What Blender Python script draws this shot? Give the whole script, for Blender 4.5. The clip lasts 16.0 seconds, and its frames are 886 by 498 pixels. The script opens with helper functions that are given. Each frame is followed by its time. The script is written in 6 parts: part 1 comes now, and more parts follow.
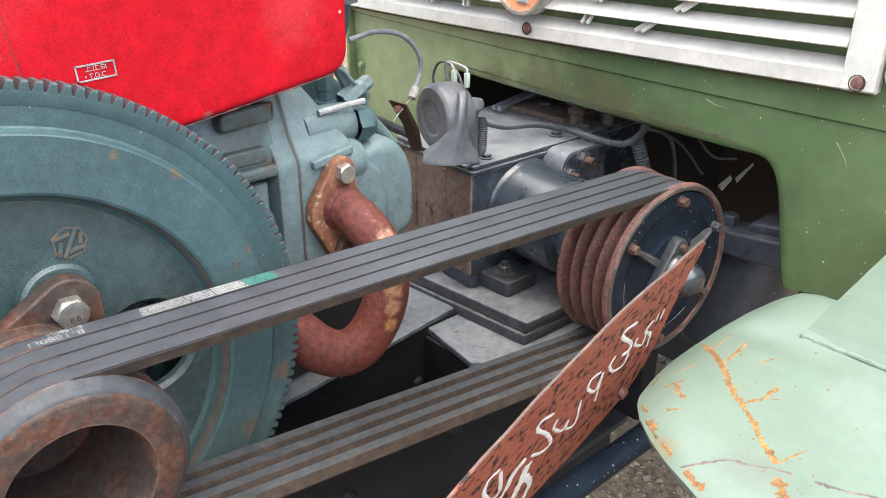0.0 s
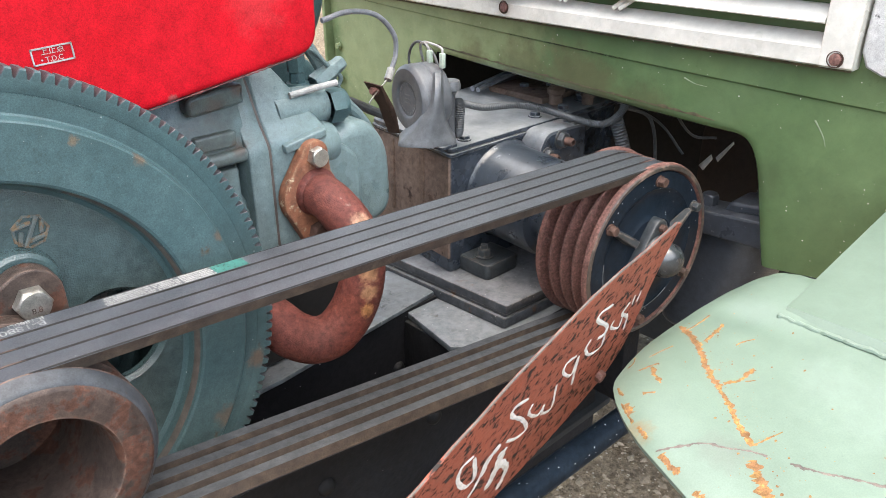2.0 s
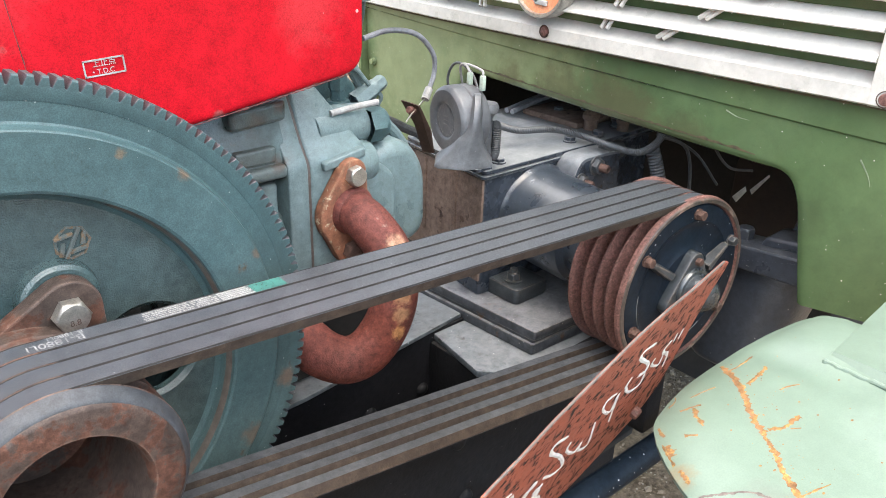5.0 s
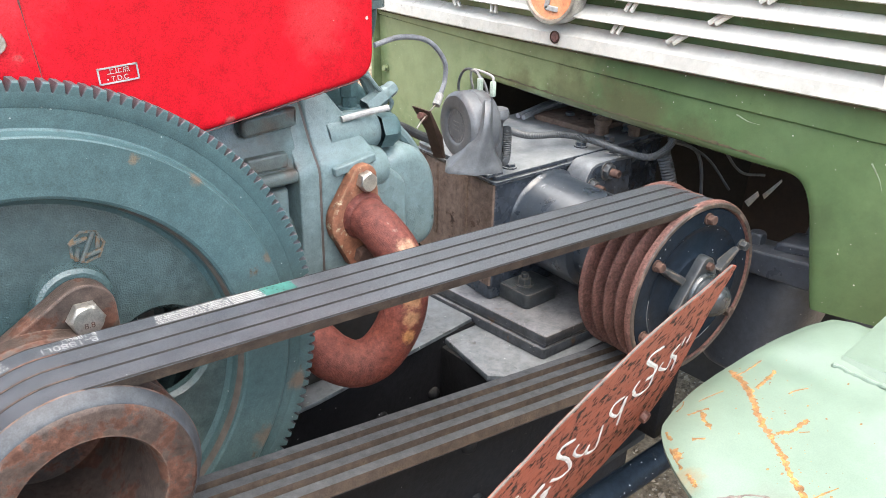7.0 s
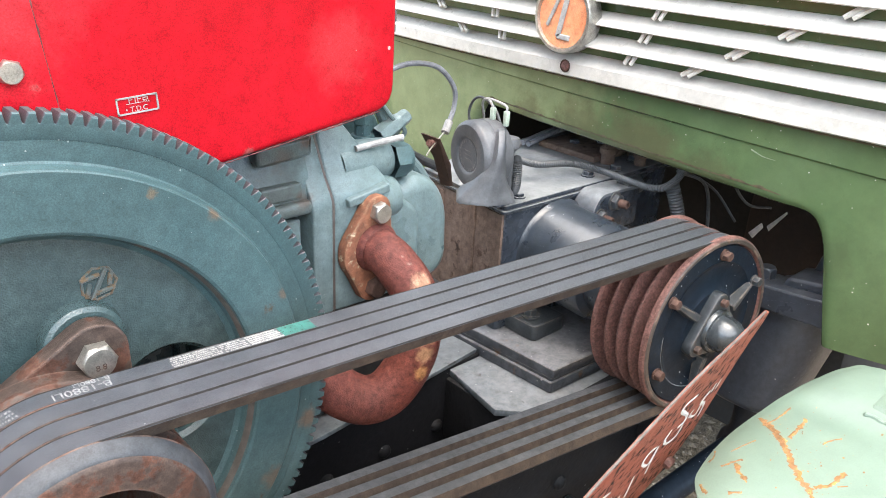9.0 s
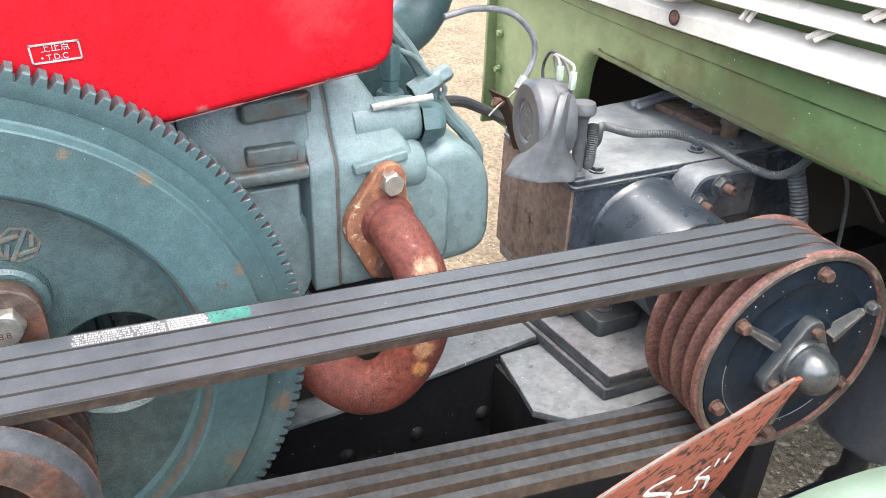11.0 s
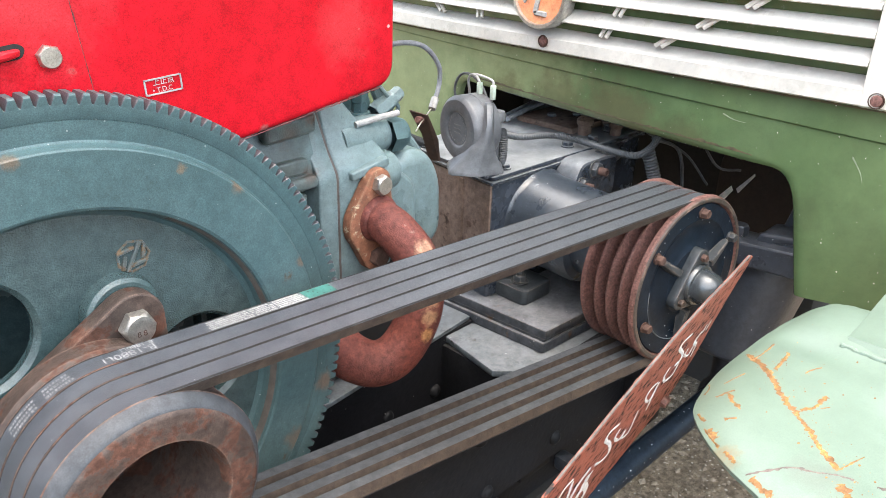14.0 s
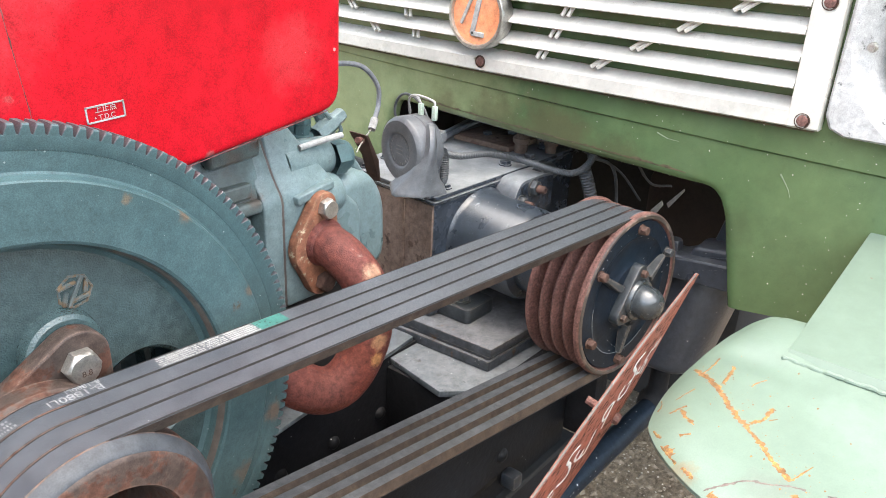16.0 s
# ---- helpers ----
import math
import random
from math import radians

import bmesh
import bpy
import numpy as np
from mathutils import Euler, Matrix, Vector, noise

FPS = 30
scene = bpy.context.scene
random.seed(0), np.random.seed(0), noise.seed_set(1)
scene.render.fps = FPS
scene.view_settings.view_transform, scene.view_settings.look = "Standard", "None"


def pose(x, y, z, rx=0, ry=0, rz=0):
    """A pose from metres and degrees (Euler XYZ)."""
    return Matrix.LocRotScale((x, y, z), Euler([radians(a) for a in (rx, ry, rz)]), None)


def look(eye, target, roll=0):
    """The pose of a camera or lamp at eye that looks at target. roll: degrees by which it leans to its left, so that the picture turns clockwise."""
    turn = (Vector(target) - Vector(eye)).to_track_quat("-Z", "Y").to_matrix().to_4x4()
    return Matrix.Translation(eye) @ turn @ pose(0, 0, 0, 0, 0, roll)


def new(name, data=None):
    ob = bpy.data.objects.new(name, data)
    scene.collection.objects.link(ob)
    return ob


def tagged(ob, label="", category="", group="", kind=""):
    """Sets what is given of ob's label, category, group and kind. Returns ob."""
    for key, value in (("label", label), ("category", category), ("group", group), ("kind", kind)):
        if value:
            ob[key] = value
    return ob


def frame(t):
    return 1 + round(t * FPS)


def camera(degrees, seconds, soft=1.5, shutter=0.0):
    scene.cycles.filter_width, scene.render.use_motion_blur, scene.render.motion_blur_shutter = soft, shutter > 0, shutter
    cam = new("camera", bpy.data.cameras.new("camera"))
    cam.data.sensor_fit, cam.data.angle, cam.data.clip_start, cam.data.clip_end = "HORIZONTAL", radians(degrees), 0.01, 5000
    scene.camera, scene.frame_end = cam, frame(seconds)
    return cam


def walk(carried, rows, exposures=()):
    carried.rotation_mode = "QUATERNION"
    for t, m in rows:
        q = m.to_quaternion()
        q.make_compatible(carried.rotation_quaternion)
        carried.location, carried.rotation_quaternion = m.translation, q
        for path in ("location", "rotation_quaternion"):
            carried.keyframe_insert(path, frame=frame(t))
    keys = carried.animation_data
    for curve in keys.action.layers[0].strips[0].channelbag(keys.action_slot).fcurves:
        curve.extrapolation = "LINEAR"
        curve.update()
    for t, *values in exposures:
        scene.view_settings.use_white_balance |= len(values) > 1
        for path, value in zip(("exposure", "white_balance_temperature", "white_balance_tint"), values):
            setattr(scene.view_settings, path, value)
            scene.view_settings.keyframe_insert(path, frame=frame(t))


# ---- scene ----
cam = camera(59.1, 16.0, soft=0.65)
PATH = [
    (0, (0.0138, -0.0027, 1.1369), (0.6323, 0.6622, 0.7182), 0.23),
    (0.5, (0.0193, -0.0011, 1.1352), (0.6347, 0.6629, 0.7105), -0.02),
    (1, (0.0228, 0.0037, 1.1341), (0.6383, 0.6642, 0.7040), -0.12),
    (1.5, (0.0252, 0.0030, 1.1337), (0.6439, 0.6584, 0.7006), -0.04),
    (2, (0.0302, -0.0030, 1.1331), (0.6536, 0.6441, 0.6942), -0.09),
    (2.5, (0.0260, -0.0012, 1.1363), (0.6497, 0.6486, 0.7018), 0.35),
    (3, (0.0243, 0.0010, 1.1351), (0.6478, 0.6552, 0.7071), 0.64),
    (3.5, (0.0198, 0.0087, 1.1408), (0.6419, 0.6683, 0.7190), 1.58),
    (6, (0.0235, 0.0227, 1.1388), (0.6350, 0.6898, 0.7133), 1.85),
    (6.5, (0.0233, 0.0151, 1.1390), (0.6307, 0.6901, 0.7201), 1.52),
    (7, (0.0225, 0.0141, 1.1403), (0.6259, 0.6936, 0.7229), 1.43),
    (7.5, (0.0238, 0.0131, 1.1400), (0.6265, 0.6927, 0.7219), 1.38),
    (8, (0.0243, 0.0139, 1.1368), (0.6271, 0.6918, 0.7160), 1.33),
    (8.5, (0.0241, 0.0138, 1.1395), (0.6273, 0.6904, 0.7171), 1.56),
    (9, (0.0121, 0.0594, 1.1493), (0.6405, 0.7265, 0.7491), 3.02),
    (9.2, (0.0382, 0.0628, 1.1532), (0.6576, 0.7351, 0.7479), 2.87),
    (11.3, (0.2178, 0.0581, 1.1502), (0.6187, 0.8337, 0.6626), 2.24),
    (11.5, (0.1839, 0.0654, 1.1516), (0.6301, 0.8346, 0.6941), 3.17),
    (12, (0.0697, 0.0901, 1.1571), (0.6272, 0.8068, 0.7381), 2.85),
    (12.5, (0.0444, 0.0619, 1.1585), (0.6112, 0.7759, 0.7474), 2.73),
    (13, (0.0637, 0.0120, 1.1591), (0.6341, 0.7269, 0.7545), 1.67),
    (13.5, (0.0075, 0.0290, 1.1480), (0.6253, 0.6999, 0.7379), 1.15),
    (14, (-0.0488, 0.0500, 1.1477), (0.6080, 0.6799, 0.7333), 1.66),
    (14.5, (-0.0673, 0.0589, 1.1463), (0.6025, 0.6750, 0.7317), 2.59),
    (15, (-0.0695, 0.0632, 1.1499), (0.6181, 0.6664, 0.7456), 3.02),
    (15.5, (-0.0669, 0.0705, 1.1529), (0.6386, 0.6571, 0.7551), 3.18),
    (16, (-0.0596, 0.0743, 1.1544), (0.6660, 0.6370, 0.7584), 2.82),
]
walk(cam, [(t, look(e, g, r)) for t, e, g, r in PATH],
     exposures=[(t, e, 6680, 7) for t, e in ((0, 2.46), (3.5, 2.48), (7, 2.72), (9, 2.74), (11.5, 2.96), (12.5, 2.86), (14.5, 2.66), (16, 2.66))])

# ---------------- world, sun, exposure ----------------
world = bpy.data.worlds.new("world")
scene.world = world
world.use_nodes = True
wn = world.node_tree.nodes
sky = wn.new("ShaderNodeTexSky")
sky.sky_type = 'NISHITA'
sky.sun_disc = False
sky.sun_elevation = radians(80)
sky.sun_rotation = radians(217)
sky.air_density, sky.dust_density = 1.0, 3.0
wn["Background"].inputs["Strength"].default_value = 0.12
world.node_tree.links.new(sky.outputs["Color"], wn["Background"].inputs["Color"])
sun = new("sun", bpy.data.lights.new("sun", 'SUN'))
sun.data.energy, sun.data.angle, sun.data.color = 1.5, radians(120), (1.0, 0.955, 0.86)
sun.matrix_world = look((0, 0, 0), (0.105, 0.14, -1.0))

# ---------------- materials ----------------
def surf(name, c1, c2, scale=30.0, rough=0.5, metal=0.0, bump=0.15, fine=220.0, rust=None, amount=0.0, rscale=14.0, dust=None, dustamt=0.0, spec=0.5, vary=0.15, bdist=0.002, grime=0.45, bdetail=4.0, specks=None, spsize=0.16, spscale=70.0, spden=0.25, mottle=0.26, mscale=110.0, grain=0.20, stains_and_shading=(), pebble=0.0, edge=None, edgeamt=0.7):
    """Two-tone noise paint with fine relief, optional rust blotches and dust that settles on faces turned upward."""
    m = bpy.data.materials.new(name)
    m.use_nodes = True
    nt = m.node_tree
    N, L = nt.nodes, nt.links
    b = N["Principled BSDF"]
    tc = N.new("ShaderNodeTexCoord")

    def noise_tex(s, detail=6.0, rough_=0.6):
        n = N.new("ShaderNodeTexNoise")
        n.inputs["Scale"].default_value = s
        n.inputs["Detail"].default_value = detail
        n.inputs["Roughness"].default_value = rough_
        L.new(tc.outputs["Object"], n.inputs["Vector"])
        return n

    def ramp(src, lo, hi):
        r = N.new("ShaderNodeMapRange")
        r.inputs["From Min"].default_value, r.inputs["From Max"].default_value = lo, hi
        L.new(src, r.inputs["Value"])
        return r.outputs["Result"]

    def mix(f, a, c):
        x = N.new("ShaderNodeMix")
        x.data_type = 'RGBA'
        L.new(f, x.inputs[0])
        for s, v in ((6, a), (7, c)):
            if isinstance(v, tuple):
                x.inputs[s].default_value = (*v, 1)
            else:
                L.new(v, x.inputs[s])
        return x.outputs[2]

    big, small = noise_tex(scale), noise_tex(fine, bdetail, 0.7 if bdetail > 2 else 0.4)
    col = mix(ramp(big.outputs["Fac"], 0.3, 0.7), c1, c2)
    dark = tuple(v * (1 - vary * 2) for v in c1)
    col = mix(ramp(small.outputs["Fac"], 0.62, 0.8), col, dark)
    if grime:
        gm = N.new("ShaderNodeMath")
        gm.operation = 'MULTIPLY'
        gm.inputs[1].default_value = grime
        L.new(ramp(noise_tex(7.0, 9.0, 0.72).outputs["Fac"], 0.46, 0.66), gm.inputs[0])
        col = mix(gm.outputs[0], col, tuple(v * 0.42 + 0.006 for v in c1))
    rgh = N.new("ShaderNodeMath")
    rgh.operation = 'MULTIPLY_ADD'
    L.new(big.outputs["Fac"], rgh.inputs[0])
    rgh.inputs[1].default_value, rgh.inputs[2].default_value = 0.25, rough - 0.125
    rough_out = rgh.outputs[0]
    metal_out = None
    if rust is not None and amount > 0:
        rn = noise_tex(rscale, 9.0, 0.7)
        f = ramp(rn.outputs["Fac"], 0.72 - 0.45 * amount, 0.78 - 0.45 * amount)
        rr = mix(ramp(noise_tex(90.0).outputs["Fac"], 0.35, 0.65), rust, tuple(v * 0.45 for v in rust))
        col = mix(f, col, rr)
        x = N.new("ShaderNodeMix")
        L.new(f, x.inputs[0])
        L.new(rough_out, x.inputs[2])
        x.inputs[3].default_value = 0.85
        rough_out = x.outputs[0]
        if metal:
            x = N.new("ShaderNodeMix")
            L.new(f, x.inputs[0])
            x.inputs[2].default_value, x.inputs[3].default_value = metal, 0.0
            metal_out = x.outputs[0]
    if specks is not None:
        vo = N.new("ShaderNodeTexVoronoi")
        vo.inputs["Scale"].default_value = spscale
        L.new(tc.outputs["Object"], vo.inputs["Vector"])
        sp = N.new("ShaderNodeSeparateColor")
        L.new(vo.outputs["Color"], sp.inputs[0])
        near = N.new("ShaderNodeMath")
        near.operation = 'MULTIPLY'
        near.inputs[1].default_value = spsize
        L.new(sp.outputs[1], near.inputs[0])
        lt = N.new("ShaderNodeMath")
        lt.operation = 'LESS_THAN'
        L.new(vo.outputs["Distance"], lt.inputs[0])
        L.new(near.outputs[0], lt.inputs[1])
        gt = N.new("ShaderNodeMath")
        gt.operation = 'LESS_THAN'
        L.new(sp.outputs[0], gt.inputs[0])
        gt.inputs[1].default_value = spden
        both = N.new("ShaderNodeMath")
        both.operation = 'MULTIPLY'
        L.new(lt.outputs[0], both.inputs[0])
        L.new(gt.outputs[0], both.inputs[1])
        col = mix(both.outputs[0], col, specks)
    # soft-edged spots of colour: stains, and light or shade put into paint
    for (x_, y_, z_), r_, tint, amt in stains_and_shading:
        vd = N.new("ShaderNodeVectorMath")
        vd.operation = 'DISTANCE'
        L.new(tc.outputs["Object"], vd.inputs[0])
        vd.inputs[1].default_value = (x_, y_, z_)
        dv = N.new("ShaderNodeMath")
        dv.operation = 'MULTIPLY_ADD'
        L.new(noise_tex(1.1 / r_, 9.0, 0.72).outputs["Fac"], dv.inputs[0])
        dv.inputs[1].default_value = -2.6 * r_
        L.new(vd.outputs["Value"], dv.inputs[2])
        mr = N.new("ShaderNodeMapRange")
        mr.inputs["From Min"].default_value, mr.inputs["From Max"].default_value = -0.05 * r_, -0.75 * r_
        mr.inputs["To Max"].default_value = amt
        L.new(dv.outputs[0], mr.inputs["Value"])
        col = mix(mr.outputs["Result"], col, tint)
    for sc, am in ((mscale, mottle), (950.0, grain)):
        if am:
            mr = N.new("ShaderNodeMapRange")
            mr.inputs["From Min"].default_value, mr.inputs["From Max"].default_value = 0.32, 0.68
            mr.inputs["To Min"].default_value, mr.inputs["To Max"].default_value = 1 - am, 1 + am
            L.new(noise_tex(sc, 3.0 if sc > 500 else 7.0, 0.65).outputs["Fac"], mr.inputs["Value"])
            x = N.new("ShaderNodeMix")
            x.data_type, x.blend_type = 'RGBA', 'MULTIPLY'
            x.inputs[0].default_value = 1.0
            L.new(col, x.inputs[6])
            L.new(mr.outputs["Result"], x.inputs[7])
            col = x.outputs[2]
    if edge is not None:
        ge = N.new("ShaderNodeNewGeometry")
        bv = N.new("ShaderNodeBevel")
        bv.samples = 4
        bv.inputs["Radius"].default_value = 0.0028
        dt = N.new("ShaderNodeVectorMath")
        dt.operation = 'DOT_PRODUCT'
        L.new(bv.outputs["Normal"], dt.inputs[0])
        L.new(ge.outputs["Normal"], dt.inputs[1])
        em = N.new("ShaderNodeMath")
        em.operation = 'MULTIPLY'
        em.use_clamp = True
        L.new(ramp(dt.outputs["Value"], 0.985, 0.90), em.inputs[0])
        er = N.new("ShaderNodeMapRange")
        er.inputs["From Min"].default_value, er.inputs["From Max"].default_value = 0.40, 0.56
        er.inputs["To Max"].default_value = edgeamt
        L.new(noise_tex(120.0, 6.0, 0.7).outputs["Fac"], er.inputs["Value"])
        L.new(er.outputs["Result"], em.inputs[1])
        col = mix(em.outputs[0], col, edge)
    if dust is not None and dustamt > 0:
        g = N.new("ShaderNodeNewGeometry")
        s = N.new("ShaderNodeSeparateXYZ")
        L.new(g.outputs["Normal"], s.inputs[0])
        mu = N.new("ShaderNodeMath")
        mu.operation = 'MULTIPLY'
        L.new(ramp(s.outputs["Z"], 0.2, 1.0), mu.inputs[0])
        L.new(ramp(noise_tex(34.0, 12.0, 0.8).outputs["Fac"], 0.70 - 0.6 * dustamt, 1.02 - 0.4 * dustamt), mu.inputs[1])
        mu.use_clamp = True
        col = mix(mu.outputs[0], col, dust)
        x = N.new("ShaderNodeMix")
        L.new(mu.outputs[0], x.inputs[0])
        L.new(rough_out, x.inputs[2])
        x.inputs[3].default_value = 0.9
        rough_out = x.outputs[0]
    L.new(col, b.inputs["Base Color"])
    L.new(rough_out, b.inputs["Roughness"])
    if metal_out is not None:
        L.new(metal_out, b.inputs["Metallic"])
    else:
        b.inputs["Metallic"].default_value = metal
    b.inputs["Specular IOR Level"].default_value = spec
    bp = N.new("ShaderNodeBump")
    bp.inputs["Strength"].default_value = bump
    bp.inputs["Distance"].default_value = bdist
    if pebble:
        pv = N.new("ShaderNodeTexVoronoi")
        pv.feature = 'SMOOTH_F1'
        pv.inputs["Scale"].default_value = pebble
        L.new(tc.outputs["Object"], pv.inputs["Vector"])
        L.new(pv.outputs["Distance"], bp.inputs["Height"])
        bp.invert = True
    else:
        L.new(small.outputs["Fac"], bp.inputs["Height"])
    L.new(bp.outputs["Normal"], b.inputs["Normal"])
    return m


MUD = (0.50, 0.47, 0.42)
M_TEAL = surf("teal_machined_paint", (0.040, 0.077, 0.084), (0.054, 0.096, 0.103), 16, 0.40, spec=0.38, bump=0.12, fine=500, rust=(0.11, 0.085, 0.060), amount=0.13, rscale=22, specks=(0.20, 0.23, 0.23), spsize=0.10, spscale=150, spden=0.4, grime=0.35, mottle=0.16, grain=0.26, stains_and_shading=(((0.262, 0.578, 0.93), 0.006, (0.12, 0.075, 0.045), 0.7), ((0.318, 0.578, 0.845), 0.005, (0.13, 0.08, 0.05), 0.6), ((0.10, 0.578, 0.985), 0.006, (0.12, 0.08, 0.05), 0.7), ((0.215, 0.578, 0.955), 0.004, (0.14, 0.09, 0.05), 0.6), ((0.30, 0.578, 0.66), 0.012, (0.11, 0.07, 0.045), 0.6), ((0.345, 0.588, 0.70), 0.010, (0.13, 0.07, 0.04), 0.6)))
M_CAST = surf("teal_cast_paint", (0.036, 0.063, 0.066), (0.048, 0.079, 0.082), 25, 0.20, spec=0.65, bump=0.36, fine=900, bdetail=2.5, bdist=0.002, rust=(0.11, 0.085, 0.055), amount=0.10, rscale=30, vary=0.2, mottle=0.2, pebble=860.0)
# dark patch above the tank bracket is rust and painted shade together
M_HEAD = surf("pale_teal_cast_paint", (0.112, 0.160, 0.166), (0.142, 0.195, 0.200), 16, 0.30, bump=0.16, fine=800, bdetail=0.5, bdist=0.002, pebble=760.0, rust=(0.12, 0.085, 0.062), amount=0.13, rscale=34, vary=0.08, grime=0.40, mottle=0.20, grain=0.14, specks=(0.30, 0.34, 0.34), spsize=0.07, spscale=150, spden=0.3, stains_and_shading=(((0.365, 0.668, 0.905), 0.045, (0.075, 0.075, 0.066), 0.6), ((0.340, 0.66, 0.945), 0.020, (0.050, 0.032, 0.024), 0.85), ((0.355, 0.664, 0.914), 0.010, (0.11, 0.075, 0.055), 0.8), ((0.395, 0.664, 0.8865), 0.009, (0.10, 0.07, 0.052), 0.8), ((0.352, 0.664, 0.888), 0.008, (0.11, 0.075, 0.055), 0.8), ((0.404, 0.668, 0.944), 0.010, (0.11, 0.065, 0.045), 0.8), ((0.375, 0.668, 0.925), 0.012, (0.12, 0.095, 0.075), 0.6), ((0.40, 0.67, 0.70), 0.03, (0.05, 0.04, 0.03), 0.6)))
M_RED = surf("red_tank_paint", (0.37, 0.0035, 0.010), (0.45, 0.0055, 0.016), 9, 0.42, spec=0.16, bump=0.05, fine=700, vary=0.06, specks=(0.55, 0.33, 0.30), spsize=0.09, spscale=34, spden=0.4, grime=0.22, mottle=0.17, mscale=60, grain=0.32, stains_and_shading=(((0.14, 0.604, 1.10), 0.06, (0.50, 0.055, 0.065), 0.4), ((0.40, 0.607, 1.035), 0.03, (0.50, 0.06, 0.065), 0.3), ((0.27, 0.607, 1.10), 0.05, (0.34, 0.006, 0.012), 0.4), ((0.405, 0.607, 0.9725), 0.003, (0.30, 0.16, 0.14), 0.7), ((0.31, 0.607, 0.960), 0.005, (0.25, 0.13, 0.12), 0.6), ((0.158, 0.607, 1.03), 0.004, (0.2, 0.1, 0.09), 0.7), ((0.162, 0.607, 0.99), 0.004, (0.2, 0.1, 0.09), 0.6)))
M_RUSTY = surf("rusted_iron", (0.115, 0.058, 0.049), (0.180, 0.090, 0.076), 60, 0.62, metal=0.0, bump=0.5, fine=700, spec=0.22, rust=(0.235, 0.155, 0.135), amount=0.24, rscale=150, mottle=0.45, mscale=260, grain=0.35)
M_RUSTGREY = surf("rusted_cast_iron", (0.040, 0.030, 0.026), (0.066, 0.046, 0.038), 26, 0.5, 0.1, 0.25, 500, spec=0.25, rust=(0.108, 0.049, 0.033), amount=0.45, rscale=45, vary=0.3, mottle=0.38, mscale=160, edge=(0.22, 0.145, 0.115), edgeamt=0.5)
M_PIPE = surf("rusted_exhaust_steel", (0.098, 0.032, 0.027), (0.145, 0.044, 0.034), 20, 0.55, 0.0, 0.6, 500, spec=0.2, rust=(0.24, 0.145, 0.125), amount=0.22, rscale=110, vary=0.3, mottle=0.45, mscale=150, stains_and_shading=(((0.4509, 0.566, 0.72), 0.022, (0.14, 0.036, 0.022), 0.6), ((0.442, 0.564, 0.69), 0.022, (0.12, 0.030, 0.020), 0.6), ((0.4715, 0.5640, 0.755), 0.009, (0.42, 0.25, 0.13), 0.55), ((0.4675, 0.5622, 0.736), 0.009, (0.42, 0.25, 0.13), 0.55), ((0.4640, 0.5622, 0.716), 0.008, (0.46, 0.23, 0.09), 0.7), ((0.4765, 0.5810, 0.807), 0.011, (0.44, 0.28, 0.19), 0.6), ((0.410, 0.580, 0.68), 0.03, (0.075, 0.024, 0.018), 0.6)))
M_BELT = surf("black_rubber_belt", (0.038, 0.043, 0.051), (0.056, 0.062, 0.072), 40, 0.38, 0.0, 0.25, 900, spec=0.75, specks=(0.3, 0.3, 0.3), spsize=0.07, spscale=140, spden=0.55, grime=0.25, mottle=0.18, grain=0.22)
M_BELTSIDE = surf("frayed_brown_belt_side", (0.040, 0.031, 0.026), (0.075, 0.055, 0.041), 60, 0.9, 0.0, 0.5, 400, spec=0.2, mottle=0.3)
M_BLACK = surf("dusty_black_paint", (0.021, 0.028, 0.039), (0.038, 0.048, 0.064), 20, 0.26, 0.0, 0.2, 160, spec=0.5, specks=(0.26, 0.25, 0.24), spsize=0.09, spscale=130, spden=0.45, dust=(0.32, 0.33, 0.335), dustamt=0.80, mottle=0.4, edge=(0.24, 0.23, 0.22))
M_BLACKCLEAN = surf("gloss_black_paint", (0.006, 0.010, 0.016), (0.011, 0.017, 0.026), 26, 0.34, 0.0, 0.10, 200, spec=0.09, rust=(0.05, 0.053, 0.054), amount=0.14, rscale=36, specks=(0.7, 0.7, 0.68), spsize=0.15, spscale=150, spden=0.4, grime=0.2, mottle=0.3)
M_RAIL = surf("worn_black_frame_paint", (0.008, 0.008, 0.009), (0.015, 0.015, 0.017), 16, 0.58, 0.0, 0.35, 140, rust=(0.055, 0.042, 0.036), amount=0.14, spec=0.15, specks=(0.24, 0.24, 0.24), spsize=0.10, spscale=90, spden=0.4, dust=(0.08, 0.075, 0.07), dustamt=0.4)
M_BROWN = surf("mud_caked_casting", (0.130, 0.088, 0.068), (0.205, 0.148, 0.118), 24, 0.9, 0.0, 0.6, 150, spec=0.2, rust=(0.085, 0.052, 0.040), amount=0.30, rscale=40, grime=0.5, mottle=0.3)
